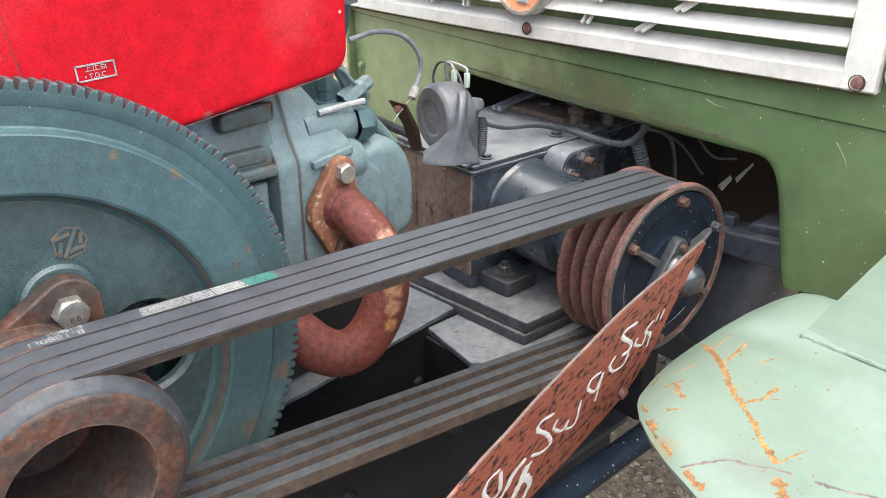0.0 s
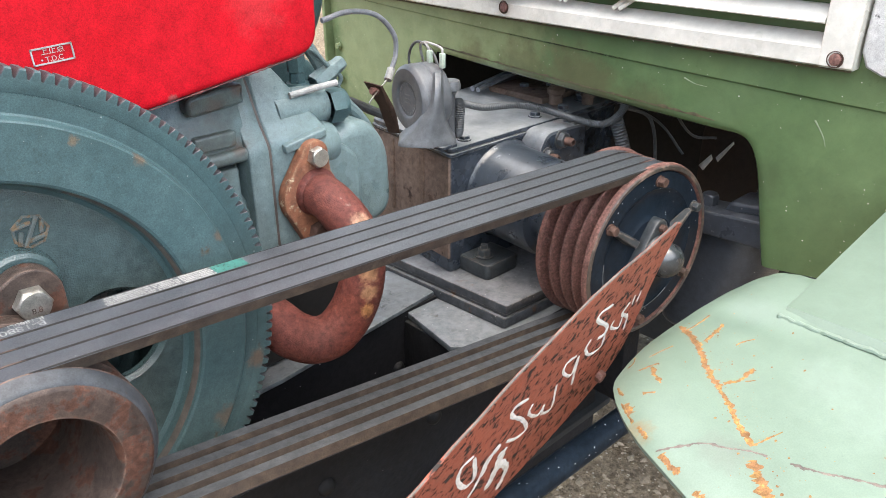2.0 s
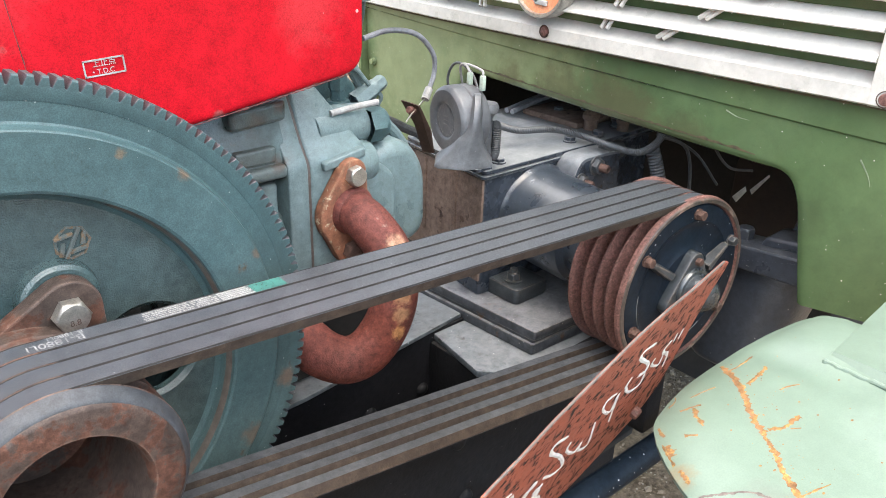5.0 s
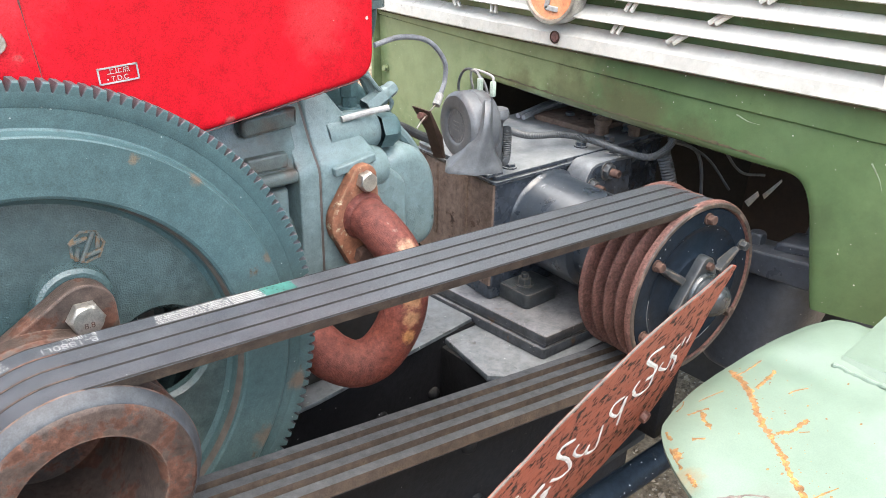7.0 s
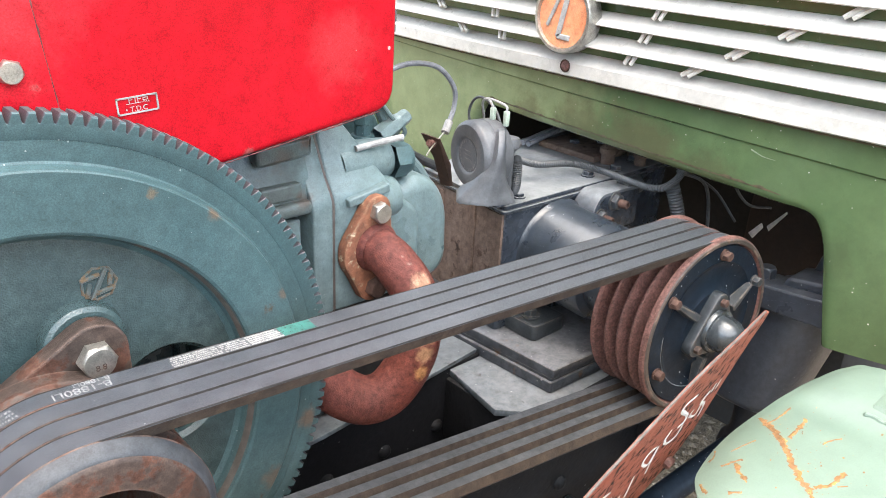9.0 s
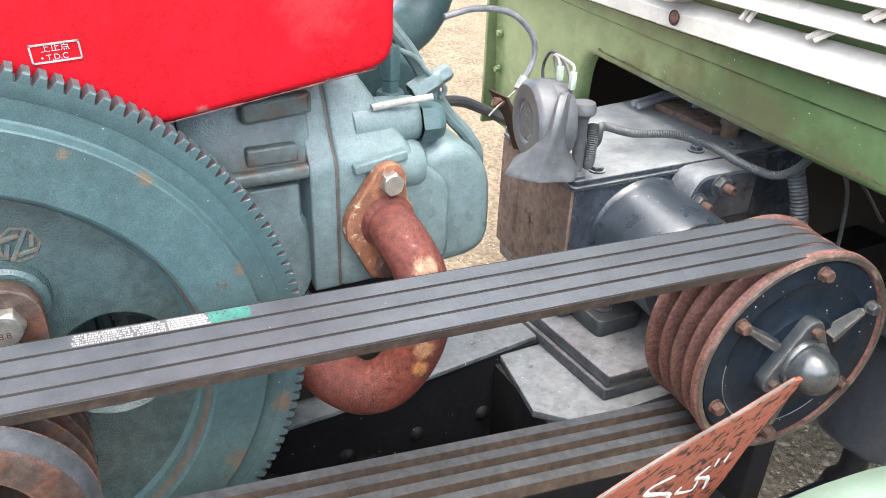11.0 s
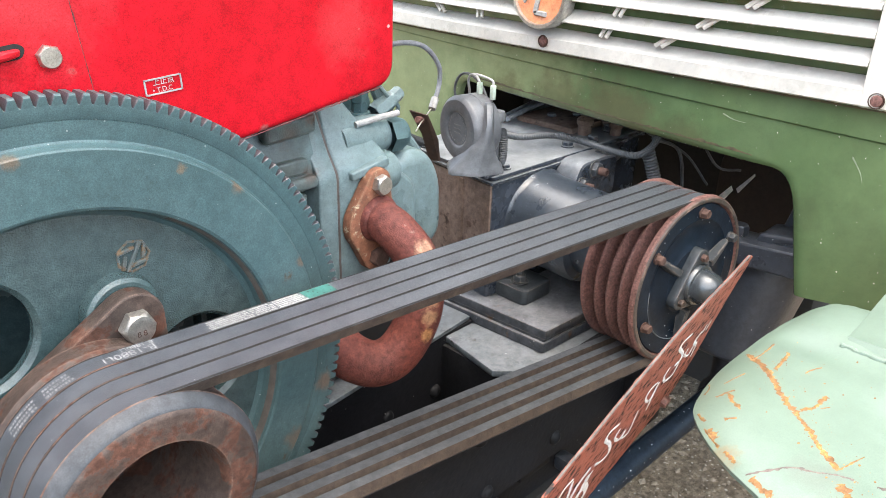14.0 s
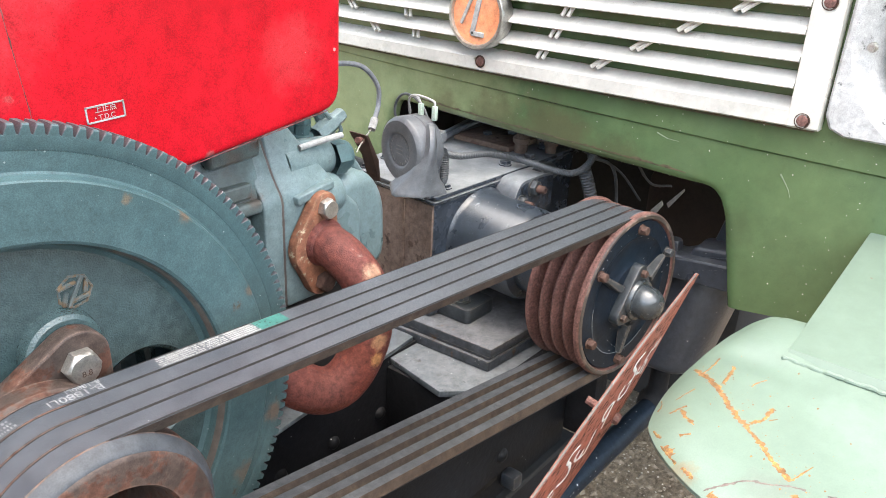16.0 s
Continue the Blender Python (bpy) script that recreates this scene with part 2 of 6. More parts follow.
# first two pale patches combine faded paint with brighter light towards the left
M_GREEN = surf("olive_green_cab_paint", (0.074, 0.120, 0.052), (0.100, 0.150, 0.068), 5, 0.20, 0.0, 0.05, 160, vary=0.05, specks=MUD, spsize=0.115, spscale=120, spden=0.8, rust=(0.085, 0.112, 0.050), amount=0.12, rscale=5, grime=0.22, mottle=0.10, mscale=30, grain=0.08, stains_and_shading=(((0.88, 1.05, 0.90), 0.19, (0.225, 0.262, 0.140), 0.75), ((0.885, 0.82, 0.945), 0.12, (0.205, 0.240, 0.120), 0.6), ((0.89, 0.62, 0.868), 0.06, (0.088, 0.080, 0.042), 0.7), ((0.89, 0.72, 0.870), 0.045, (0.075, 0.068, 0.034), 0.55), ((0.89, 0.82, 0.872), 0.035, (0.08, 0.074, 0.036), 0.5), ((0.89, 0.52, 0.855), 0.035, (0.075, 0.07, 0.036), 0.5), ((0.90, 0.36, 0.80), 0.03, (0.06, 0.085, 0.04), 0.5)))
M_WHITE = surf("aged_white_grille_paint", (0.55, 0.53, 0.485), (0.48, 0.465, 0.43), 30, 0.30, 0.0, 0.1, 200, edge=(0.36, 0.27, 0.19), edgeamt=0.35, rust=(0.27, 0.21, 0.155), amount=0.14, rscale=30, mottle=0.07, grain=0.06)
M_MINT = surf("mint_green_paint", (0.112, 0.154, 0.119), (0.132, 0.177, 0.140), 8, 0.36, 0.0, 0.04, 200, vary=0.04, specks=(0.14, 0.10, 0.06), spsize=0.11, spscale=55, spden=0.25, grime=0.10, mottle=0.08, mscale=40, grain=0.07, stains_and_shading=(((0.432, 0.218, 0.78), 0.012, (0.15, 0.095, 0.045), 0.5), ((0.45, 0.16, 0.785), 0.018, (0.11, 0.125, 0.105), 0.5), ((0.60, 0.23, 0.80), 0.03, (0.10, 0.14, 0.11), 0.5), ((0.56, 0.12, 0.79), 0.04, (0.155, 0.20, 0.165), 0.5)), spec=0.4)
M_BLADE = surf("chipped_red_paint", (0.215, 0.055, 0.034), (0.27, 0.072, 0.043), 30, 0.5, 0.0, 0.3, 300, spec=0.2, rust=(0.030, 0.026, 0.024), amount=0.44, rscale=120, grime=0.2, mottle=0.15)
M_STEEL = surf("zinc_plated_steel", (0.52, 0.50, 0.46), (0.42, 0.41, 0.38), 60, 0.38, 0.9, 0.2, 300, rust=(0.22, 0.19, 0.16), amount=0.15, rscale=120)
M_GREYPLASTIC = surf("grey_plastic", (0.074, 0.079, 0.087), (0.102, 0.108, 0.117), 26, 0.40, 0.0, 0.12, 400, specks=(0.3, 0.3, 0.3), spsize=0.09, spscale=170, spden=0.35, dust=(0.15, 0.15, 0.15), dustamt=0.3, mottle=0.22)
M_HOSE = surf("black_corrugated_hose", (0.046, 0.050, 0.054), (0.068, 0.072, 0.077), 50, 0.42, 0.0, 0.2, 300, dust=(0.18, 0.175, 0.17), dustamt=0.4)
M_CABLE = surf("grey_cable_sheath", (0.16, 0.17, 0.19), (0.2, 0.21, 0.23), 50, 0.5)
M_SOIL = surf("gravelly_soil", (0.150, 0.112, 0.074), (0.265, 0.205, 0.140), 14, 0.95, 0.0, 1.0, 90, spec=0.12, bdist=0.02, specks=(0.42, 0.36, 0.28), spsize=0.36, spscale=120, spden=0.45, mottle=0.5, mscale=70)
M_LABELWHITE = surf("white_print", (0.36, 0.36, 0.35), (0.27, 0.27, 0.265), 200, 0.6, mottle=0.2)
M_LABELGREEN = surf("green_print", (0.026, 0.115, 0.098), (0.034, 0.140, 0.120), 200, 0.6, specks=(0.008, 0.03, 0.028), spsize=0.5, spscale=520, spden=0.6)
M_LAMP = surf("lamp_reflector", (0.55, 0.55, 0.52), (0.45, 0.44, 0.40), 30, 0.3, 0.8)
M_SCUFF = surf("peeling_white_bezel", (0.46, 0.455, 0.45), (0.36, 0.355, 0.35), 30, 0.45, rust=(0.05, 0.05, 0.05), amount=0.27, rscale=42, mottle=0.2)
M_ORANGE = surf("orange_enamel", (0.75, 0.26, 0.12), (0.70, 0.31, 0.17), 60, 0.4)
M_FLANGE = surf("flaking_rusted_flange", (0.155, 0.058, 0.032), (0.24, 0.098, 0.052), 60, 0.75, 0.0, 0.6, 160, rust=(0.46, 0.38, 0.26), amount=0.34, rscale=95, edge=(0.44, 0.31, 0.18), edgeamt=0.5, mottle=0.4)
M_HOUSING = surf("scuffed_gloss_black", (0.020, 0.027, 0.038), (0.036, 0.046, 0.060), 30, 0.30, 0.0, 0.2, 200, spec=0.8, rust=(0.30, 0.32, 0.35), amount=0.24, rscale=40, specks=(0.45, 0.45, 0.45), spsize=0.10, spscale=130, spden=0.45)
M_BASE = surf("black_base_with_rust", (0.028, 0.031, 0.038), (0.056, 0.060, 0.068), 34, 0.34, 0.0, 0.3, 140, rust=(0.16, 0.095, 0.06), amount=0.24, rscale=26, specks=(0.34, 0.33, 0.32), spsize=0.14, spscale=150, spden=0.45, dust=(0.27, 0.275, 0.285), dustamt=0.62, mottle=0.5, mscale=90, edge=(0.26, 0.22, 0.19))
M_DUSTY = surf("dusty_grey_steel", (0.075, 0.086, 0.096), (0.130, 0.146, 0.158), 14, 0.42, 0.0, 0.2, 200, rust=(0.04, 0.038, 0.035), amount=0.28, rscale=26, dust=(0.24, 0.247, 0.255), dustamt=0.6, mottle=0.55, mscale=60, specks=(0.5, 0.5, 0.5), spsize=0.14, spscale=150, spden=0.5)
M_CANISTER = surf("dusty_blue_black_paint", (0.026, 0.030, 0.038), (0.042, 0.047, 0.057), 14, 0.32, 0.0, 0.3, 200, spec=0.5, rust=(0.10, 0.065, 0.045), amount=0.16, rscale=30, specks=(0.3, 0.29, 0.28), spsize=0.10, spscale=110, spden=0.45, dust=(0.11, 0.11, 0.11), dustamt=0.5, edge=(0.17, 0.16, 0.155))
M_STREAK = surf("orange_rust_scab", (0.25, 0.13, 0.052), (0.16, 0.082, 0.042), 90, 0.85, 0.0, 0.6, 300, spec=0.15, rust=(0.38, 0.22, 0.075), amount=0.46, rscale=150, mottle=0.45)
M_SCRATCH = surf("brown_scrape", (0.088, 0.062, 0.055), (0.125, 0.10, 0.085), 120, 0.7, mottle=0.5)
M_EDGE = surf("bare_worn_edge", (0.10, 0.085, 0.075), (0.07, 0.055, 0.048), 60, 0.6, 0.0)
M_FAINT = surf("faint_grey_print", (0.14, 0.14, 0.14), (0.11, 0.11, 0.11), 90, 0.6)
M_BOOT = surf("pale_green_sleeve", (0.32, 0.40, 0.33), (0.38, 0.45, 0.38), 60, 0.5)
M_BROWNRUST = surf("dark_rust_plate", (0.050, 0.029, 0.021), (0.085, 0.046, 0.031), 40, 0.8, 0.0, 0.4)
M_BARE = surf("bare_tooth_flank", (0.080, 0.078, 0.090), (0.062, 0.060, 0.068), 60, 0.45, 0.2, 0.2)
M_FRAY = surf("frayed_fabric_edge", (0.125, 0.115, 0.105), (0.075, 0.07, 0.066), 300, 0.9, 0.0, 0.3, 500, mottle=0.5)
# near-black edge colour that paints the shade between neighbouring belts
M_GAPSHADE = surf("gap_shaded_edge", (0.007, 0.006, 0.006), (0.016, 0.013, 0.012), 300, 0.85, 0.0, 0.3, 500, mottle=0.5)
M_SCUFFLINE = surf("pale_scratch", (0.20, 0.24, 0.15), (0.17, 0.21, 0.13), 90, 0.7)
M_DIRT = surf("brown_dirt", (0.085, 0.062, 0.030), (0.060, 0.055, 0.028), 60, 0.8, 0.0, 0.3, 300, mottle=0.4)
M_CHIP = surf("chipped_paint_edge", (0.20, 0.045, 0.045), (0.10, 0.045, 0.04), 80, 0.7, 0.0, 0.3, 300, mottle=0.5)
M_BELTIN = surf("dusty_belt_inside", (0.050, 0.053, 0.058), (0.076, 0.078, 0.081), 50, 0.7, 0.0, 0.3, 500, spec=0.25, mottle=0.28)
M_DIMPRINT = surf("worn_grey_print", (0.25, 0.255, 0.26), (0.15, 0.155, 0.16), 200, 0.6, mottle=0.4)
M_LIP = surf("polished_steel_lip", (0.032, 0.037, 0.044), (0.046, 0.048, 0.052), 40, 0.55, 0.0, 0.15, 500, spec=0.35, rust=(0.075, 0.060, 0.056), amount=0.22, rscale=60, mottle=0.3)
# teal darkened for the shaded gap behind the flywheel web
M_SHROUD = surf("gap_shaded_teal", (0.022, 0.037, 0.040), (0.036, 0.056, 0.060), 20, 0.26, 0.0, 0.2, 300, spec=0.6)
M_RIMFACE = surf("worn_dark_green_rim", (0.042, 0.036, 0.032), (0.075, 0.056, 0.046), 30, 0.42, 0.0, 0.25, 300, rust=(0.165, 0.112, 0.088), amount=0.46, rscale=55, mottle=0.35)
M_DUSTBLACK = surf("dust_filmed_black_paint", (0.026, 0.031, 0.036), (0.044, 0.050, 0.055), 30, 0.38, 0.0, 0.2, 260, spec=0.4, rust=(0.10, 0.07, 0.055), amount=0.20, rscale=60, mottle=0.3, edge=(0.18, 0.15, 0.125))
M_CAPSTEEL = surf("bare_cap_metal", (0.050, 0.058, 0.064), (0.022, 0.026, 0.030), 30, 0.20, 0.1, 0.1, 300, spec=0.8, rust=(0.05, 0.042, 0.038), amount=0.2, rscale=60)
M_RUSTBOLT = surf("rusted_bolt", (0.098, 0.056, 0.043), (0.070, 0.042, 0.035), 90, 0.75, 0.0, 0.4, 400, spec=0.2, mottle=0.4)
M_SCUFFSTEEL = surf("scuffed_bright_edge", (0.22, 0.24, 0.25), (0.10, 0.11, 0.12), 60, 0.4, 0.3)
M_BRUSH = surf("white_brush_paint", (0.62, 0.60, 0.57), (0.50, 0.47, 0.44), 90, 0.6, 0.0, 0.3, 400, mottle=0.25)
# rust-brown with the dimness of the bay put into its colour
M_BAYBROWN = surf("bay_shaded_brown", (0.026, 0.017, 0.013), (0.040, 0.026, 0.019), 12, 0.8)
M_PAPER = surf("cream_paper", (0.78, 0.74, 0.66), (0.70, 0.66, 0.58), 60, 0.7, mottle=0.15)
# near-black that stands for shade in gaps, slots and the bay
M_DARK = surf("near_black_shade", (0.010, 0.010, 0.011), (0.02, 0.018, 0.016), 10, 0.9)
M_MARK = surf("worn_cast_mark", (0.075, 0.105, 0.108), (0.11, 0.12, 0.11), 90, 0.35, 0.0, 0.3, 300, rust=(0.15, 0.10, 0.06), amount=0.54, rscale=110)
M_PEBBLE = surf("grey_brown_pebbles", (0.20, 0.155, 0.11), (0.36, 0.29, 0.21), 12, 0.9, 0.0, 0.4, 200, spec=0.15)


# ---------------- mesh helpers ----------------
def mesh_object(name, bm, mat, smooth=35):
    me = bpy.data.meshes.new(name)
    bmesh.ops.recalc_face_normals(bm, faces=bm.faces)
    bm.to_mesh(me)
    bm.free()
    me.materials.append(mat)
    if smooth:
        me.shade_smooth()
        me.set_sharp_from_angle(angle=radians(smooth))
        for p in me.polygons:
            if len(p.vertices) > 6:
                p.use_smooth = False
    return new(name, me)


def part(name, bm, mat, parent, label="", smooth=35):
    ob = mesh_object(name, bm, mat, smooth)
    ob.parent = parent
    ob.matrix_parent_inverse = parent.matrix_world.inverted() if parent.type == 'EMPTY' else Matrix.Identity(4)
    if label:
        ob["label"] = label
    return ob


def thing(name, at, label, category, group="", kind=""):
    e = new(name)
    e.empty_display_size = 0.05
    e.matrix_world = Matrix.Translation(at)
    e.location = at
    bpy.context.view_layer.update()
    return tagged(e, label, category, group, kind)


def single(name, bm, mat, label, category, group="", kind="", smooth=35):
    return tagged(mesh_object(name, bm, mat, smooth), label, category, group, kind)


def lathe(bm, profile, at, seg=64, axis='y', start=0.0, turn=360.0):
    """Spin (radius, along) pairs about an axis through at."""
    rings = []
    full = abs(turn - 360) < 1e-6
    n = seg if full else seg + 1
    for r, h in profile:
        ring = []
        if r < 1e-6:
            v = bm.verts.new(axis_point(at, axis, 0, 0, h))
            ring = [v] * n
        else:
            for i in range(n):
                a = radians(start + turn * i / seg)
                ring.append(bm.verts.new(axis_point(at, axis, r * math.cos(a), r * math.sin(a), h)))
        rings.append(ring)
    for p, q in zip(rings, rings[1:]):
        for i in range(seg):
            j = (i + 1) % n
            vs = []
            for v in (p[i], p[j], q[j], q[i]):
                if v not in vs:
                    vs.append(v)
            if len(vs) > 2:
                bm.faces.new(vs)
    return bm


def axis_point(at, axis, a, b, h):
    x, y, z = at
    if axis == 'y':
        return (x + a, y + h, z + b)
    if axis == 'x':
        return (x + h, y + a, z + b)
    return (x + a, y + b, z + h)


def box(bm, x0, x1, y0, y1, z0, z1, bevel=0.0, seg=2):
    r = bmesh.ops.create_cube(bm, size=1.0)
    for v in r["verts"]:
        v.co = ((x0 + x1) / 2 + v.co.x * (x1 - x0), (y0 + y1) / 2 + v.co.y * (y1 - y0), (z0 + z1) / 2 + v.co.z * (z1 - z0))
    if bevel:
        es = list({e for v in r["verts"] for e in v.link_edges})
        bmesh.ops.bevel(bm, geom=es, offset=bevel, segments=seg, affect='EDGES', profile=0.5)
    return bm


def prism(bm, outline, axis, lo, hi, bevel=0.0, seg=2):
    """Push a flat outline along an axis from lo to hi. Outline pairs are (x,z) for y, (y,z) for x, (x,y) for z."""
    def at(p, h):
        return (p[0], h, p[1]) if axis == 'y' else (h, p[0], p[1]) if axis == 'x' else (p[0], p[1], h)
    def inset(d):
        """Outline moved inward by d."""
        if d <= 0:
            return outline
        k = len(outline)
        area = sum(outline[i - 1][0] * outline[i][1] - outline[i][0] * outline[i - 1][1] for i in range(k))
        sg = 1 if area > 0 else -1
        res = []
        for i in range(k):
            p0, p1, p2 = Vector(outline[i - 1]), Vector(outline[i]), Vector(outline[(i + 1) % k])
            d1, d2 = (p1 - p0), (p2 - p1)
            if d1.length < 1e-9 or d2.length < 1e-9:
                d1 = d2 = (p2 - p0)
            n1, n2 = Vector((-d1.y, d1.x)).normalized() * sg, Vector((-d2.y, d2.x)).normalized() * sg
            m = (n1 + n2)
            m = m / max(0.5, m.length_squared / 2) if m.length > 1e-6 else n1
            res.append(tuple(p1 + m * d))
        return res
    steps = []
    if bevel:
        for i in range(seg + 1):
            a = math.pi / 2 * i / seg
            steps.append((bevel * (1 - math.sin(a)), bevel * (1 - math.cos(a))))
        levels = [(o, lo + h) for o, h in steps] + [(o, hi - h) for o, h in steps[::-1]]
    else:
        levels = [(0, lo), (0, hi)]
    rings_ = [[bm.verts.new(at(p, h)) for p in inset(o)] for o, h in levels]
    n = len(outline)
    bm.faces.new(rings_[0])
    bm.faces.new(rings_[-1][::-1])
    for ra, rb in zip(rings_, rings_[1:]):
        for i in range(n):
            bm.faces.new((ra[i], rb[i], rb[(i + 1) % n], ra[(i + 1) % n]))
    return bm


def rounded(pts, radius, n=5):
    """Round the corners of a closed 2D outline."""
    out = []
    k = len(pts)
    for i in range(k):
        p0, p1, p2 = Vector(pts[i - 1]), Vector(pts[i]), Vector(pts[(i + 1) % k])
        r = radius[i] if isinstance(radius, (list, tuple)) else radius
        a, b = (p0 - p1), (p2 - p1)
        d = min(r, a.length * 0.49, b.length * 0.49)
        s, e = p1 + a.normalized() * d, p1 + b.normalized() * d
        for j in range(n + 1):
            t = j / n
            out.append(tuple(s * (1 - t) ** 2 + p1 * 2 * t * (1 - t) + e * t ** 2))
    return out


def smooth_path(pts, n=8):
    P = [Vector(p) for p in pts]
    P = [P[0] * 2 - P[1]] + P + [P[-1] * 2 - P[-2]]
    out = []
    for i in range(1, len(P) - 2):
        for j in range(n):
            t = j / n
            a, b, c, d = P[i - 1], P[i], P[i + 1], P[i + 2]
            out.append(0.5 * ((2 * b) + (c - a) * t + (2 * a - 5 * b + 4 * c - d) * t * t + (3 * b - a - 3 * c + d) * t ** 3))
    out.append(P[-2])
    return out


def tube(bm, pts, radius, seg=16, n=8, ripple=0.0, cap=True, smoothed=True):
    path = smooth_path(pts, n) if smoothed else [Vector(p) for p in pts]
    nrm = None
    rings = []
    for i, p in enumerate(path):
        d = (path[min(i + 1, len(path) - 1)] - path[max(i - 1, 0)]).normalized()
        if nrm is None:
            nrm = d.orthogonal().normalized()
        nrm = (nrm - d * nrm.dot(d)).normalized()
        bn = d.cross(nrm)
        f = i / (len(path) - 1)
        r = radius(f) if callable(radius) else radius
        r *= 1 + ripple * (i % 2)
        rings.append([bm.verts.new(p + (nrm * math.cos(2 * math.pi * k / seg) + bn * math.sin(2 * math.pi * k / seg)) * r) for k in range(seg)])
    for p, q in zip(rings, rings[1:]):
        for k in range(seg):
            bm.faces.new((p[k], p[(k + 1) % seg], q[(k + 1) % seg], q[k]))
    if cap:
        bm.faces.new(rings[0][::-1])
        bm.faces.new(rings[-1])
    return bm


def hex_bolt(bm, at, direction, width, height, washer=0.0, domed=0.15, spin=0.0):
    """A hexagon head that stands on at and looks along direction."""
    d = Vector(direction).normalized()
    u = d.orthogonal().normalized()
    w = d.cross(u)
    at = Vector(at)
    R = width / math.sqrt(3)
    h0 = 0.0
    rings = []
    if washer:
        for r, h in ((washer, 0), (washer, 0.0022), (R * 0.9, 0.0022)):
            rings.append([bm.verts.new(at + (u * math.cos(i * math.pi / 12) + w * math.sin(i * math.pi / 12)) * r + d * h) for i in range(24)])
        for p, q in zip(rings, rings[1:]):
            for i in range(24):
                bm.faces.new((p[i], p[(i + 1) % 24], q[(i + 1) % 24], q[i]))
        h0 = 0.0022
    ap = width / 2
    hexr = []
    for k, (cap_r, h) in enumerate(((9.0, h0), (9.0, h0 + height * (1 - domed) - 0.06 * width), (ap * 1.05, h0 + height * (1 - domed)), (ap * 0.93, h0 + height))):
        ring = []
        for i in range(24):
            a = spin + i * math.pi / 12
            off = (a - spin) % (math.pi / 3) - math.pi / 6
            r = min(ap / math.cos(off), cap_r)
            ring.append(bm.verts.new(at + (u * math.cos(a) + w * math.sin(a)) * r + d * h))
        hexr.append(ring)
    for p, q in zip(hexr, hexr[1:]):
        for i in range(24):
            bm.faces.new((p[i], p[(i + 1) % 24], q[(i + 1) % 24], q[i]))
    bm.faces.new(hexr[-1])
    return bm


def print_text(name, text, size, m, mat, parent, label=""):
    """Raised print in the built-in font, laid by the pose m."""
    cu = bpy.data.curves.new(name, 'FONT')
    cu.body, cu.size, cu.extrude = text, size, 0.0001
    cu.align_x, cu.align_y = 'CENTER', 'CENTER'
    tmp = bpy.data.objects.new(name, cu)
    scene.collection.objects.link(tmp)
    me = bpy.data.meshes.new_from_object(tmp.evaluated_get(bpy.context.evaluated_depsgraph_get()))
    bpy.data.objects.remove(tmp)
    me.transform(m)
    me.materials.clear()
    me.materials.append(mat)
    ob = new(name, me)
    ob.parent = parent
    if parent.type == 'EMPTY':
        ob.matrix_parent_inverse = parent.matrix_world.inverted()
    if label:
        ob["label"] = label
    return ob


# ---------------- ground ----------------
GROUND = 0.06


def ground_height(x, y):
    return GROUND + 0.012 * noise.noise((x * 3, y * 3, 0)) + 0.006 * noise.noise((x * 14, y * 14, 3))


def build_ground():
    bm = bmesh.new()
    n = 120
    lim = [-60 + 120 * i / n for i in range(n + 1)]
    xs = sorted({round(math.copysign(abs(v / 60) ** 3 * 60, v), 4) for v in lim})
    vs = [[bm.verts.new((x + 1.4, y + 0.6, ground_height(x, y))) for y in xs] for x in xs]
    for i in range(len(xs) - 1):
        for j in range(len(xs) - 1):
            bm.faces.new((vs[i][j], vs[i + 1][j], vs[i + 1][j + 1], vs[i][j + 1]))
    single("ground", bm, M_SOIL, "bare brown gravelly soil yard", "ground", kind="structure", smooth=180)
    rnd = random.Random(21)
    verts, faces = [], []
    base = [(1, 0, 0), (-1, 0, 0), (0, 1, 0), (0, -1, 0), (0, 0, 1), (0, 0, -1)]
    tri = [(0, 2, 4), (2, 1, 4), (1, 3, 4), (3, 0, 4), (2, 0, 5), (1, 2, 5), (3, 1, 5), (0, 3, 5)]
    for _ in range(9000):
        x, y = 0.45 + 2.0 * rnd.random(), -0.1 + 1.5 * rnd.random()
        r = 0.0018 + 0.0085 * rnd.random() ** 3
        z = ground_height(x - 1.4, y - 0.6)
        a = rnd.random() * 6.28
        sx, sy, sz = r * (0.8 + rnd.random()), r * (0.6 + 0.5 * rnd.random()), r * (0.4 + 0.4 * rnd.random())
        k = len(verts)
        for bx, by, bz in base:
            px_, py_ = bx * sx * (0.8 + 0.4 * rnd.random()), by * sy * (0.8 + 0.4 * rnd.random())
            verts.append((x + px_ * math.cos(a) - py_ * math.sin(a), y + px_ * math.sin(a) + py_ * math.cos(a), z + bz * sz))
        faces += [tuple(k + v for v in f) for f in tri]
    me = bpy.data.meshes.new("gravel")
    me.from_pydata(verts, [], faces)
    me.materials.append(M_PEBBLE)
    tagged(new("gravel", me), "loose grey-brown pebbles scattered on the soil", "gravel", kind="stuff")


build_ground()

# ---------------- flywheel and crank pulley ----------------
FX, FZ = 0.115, 0.768


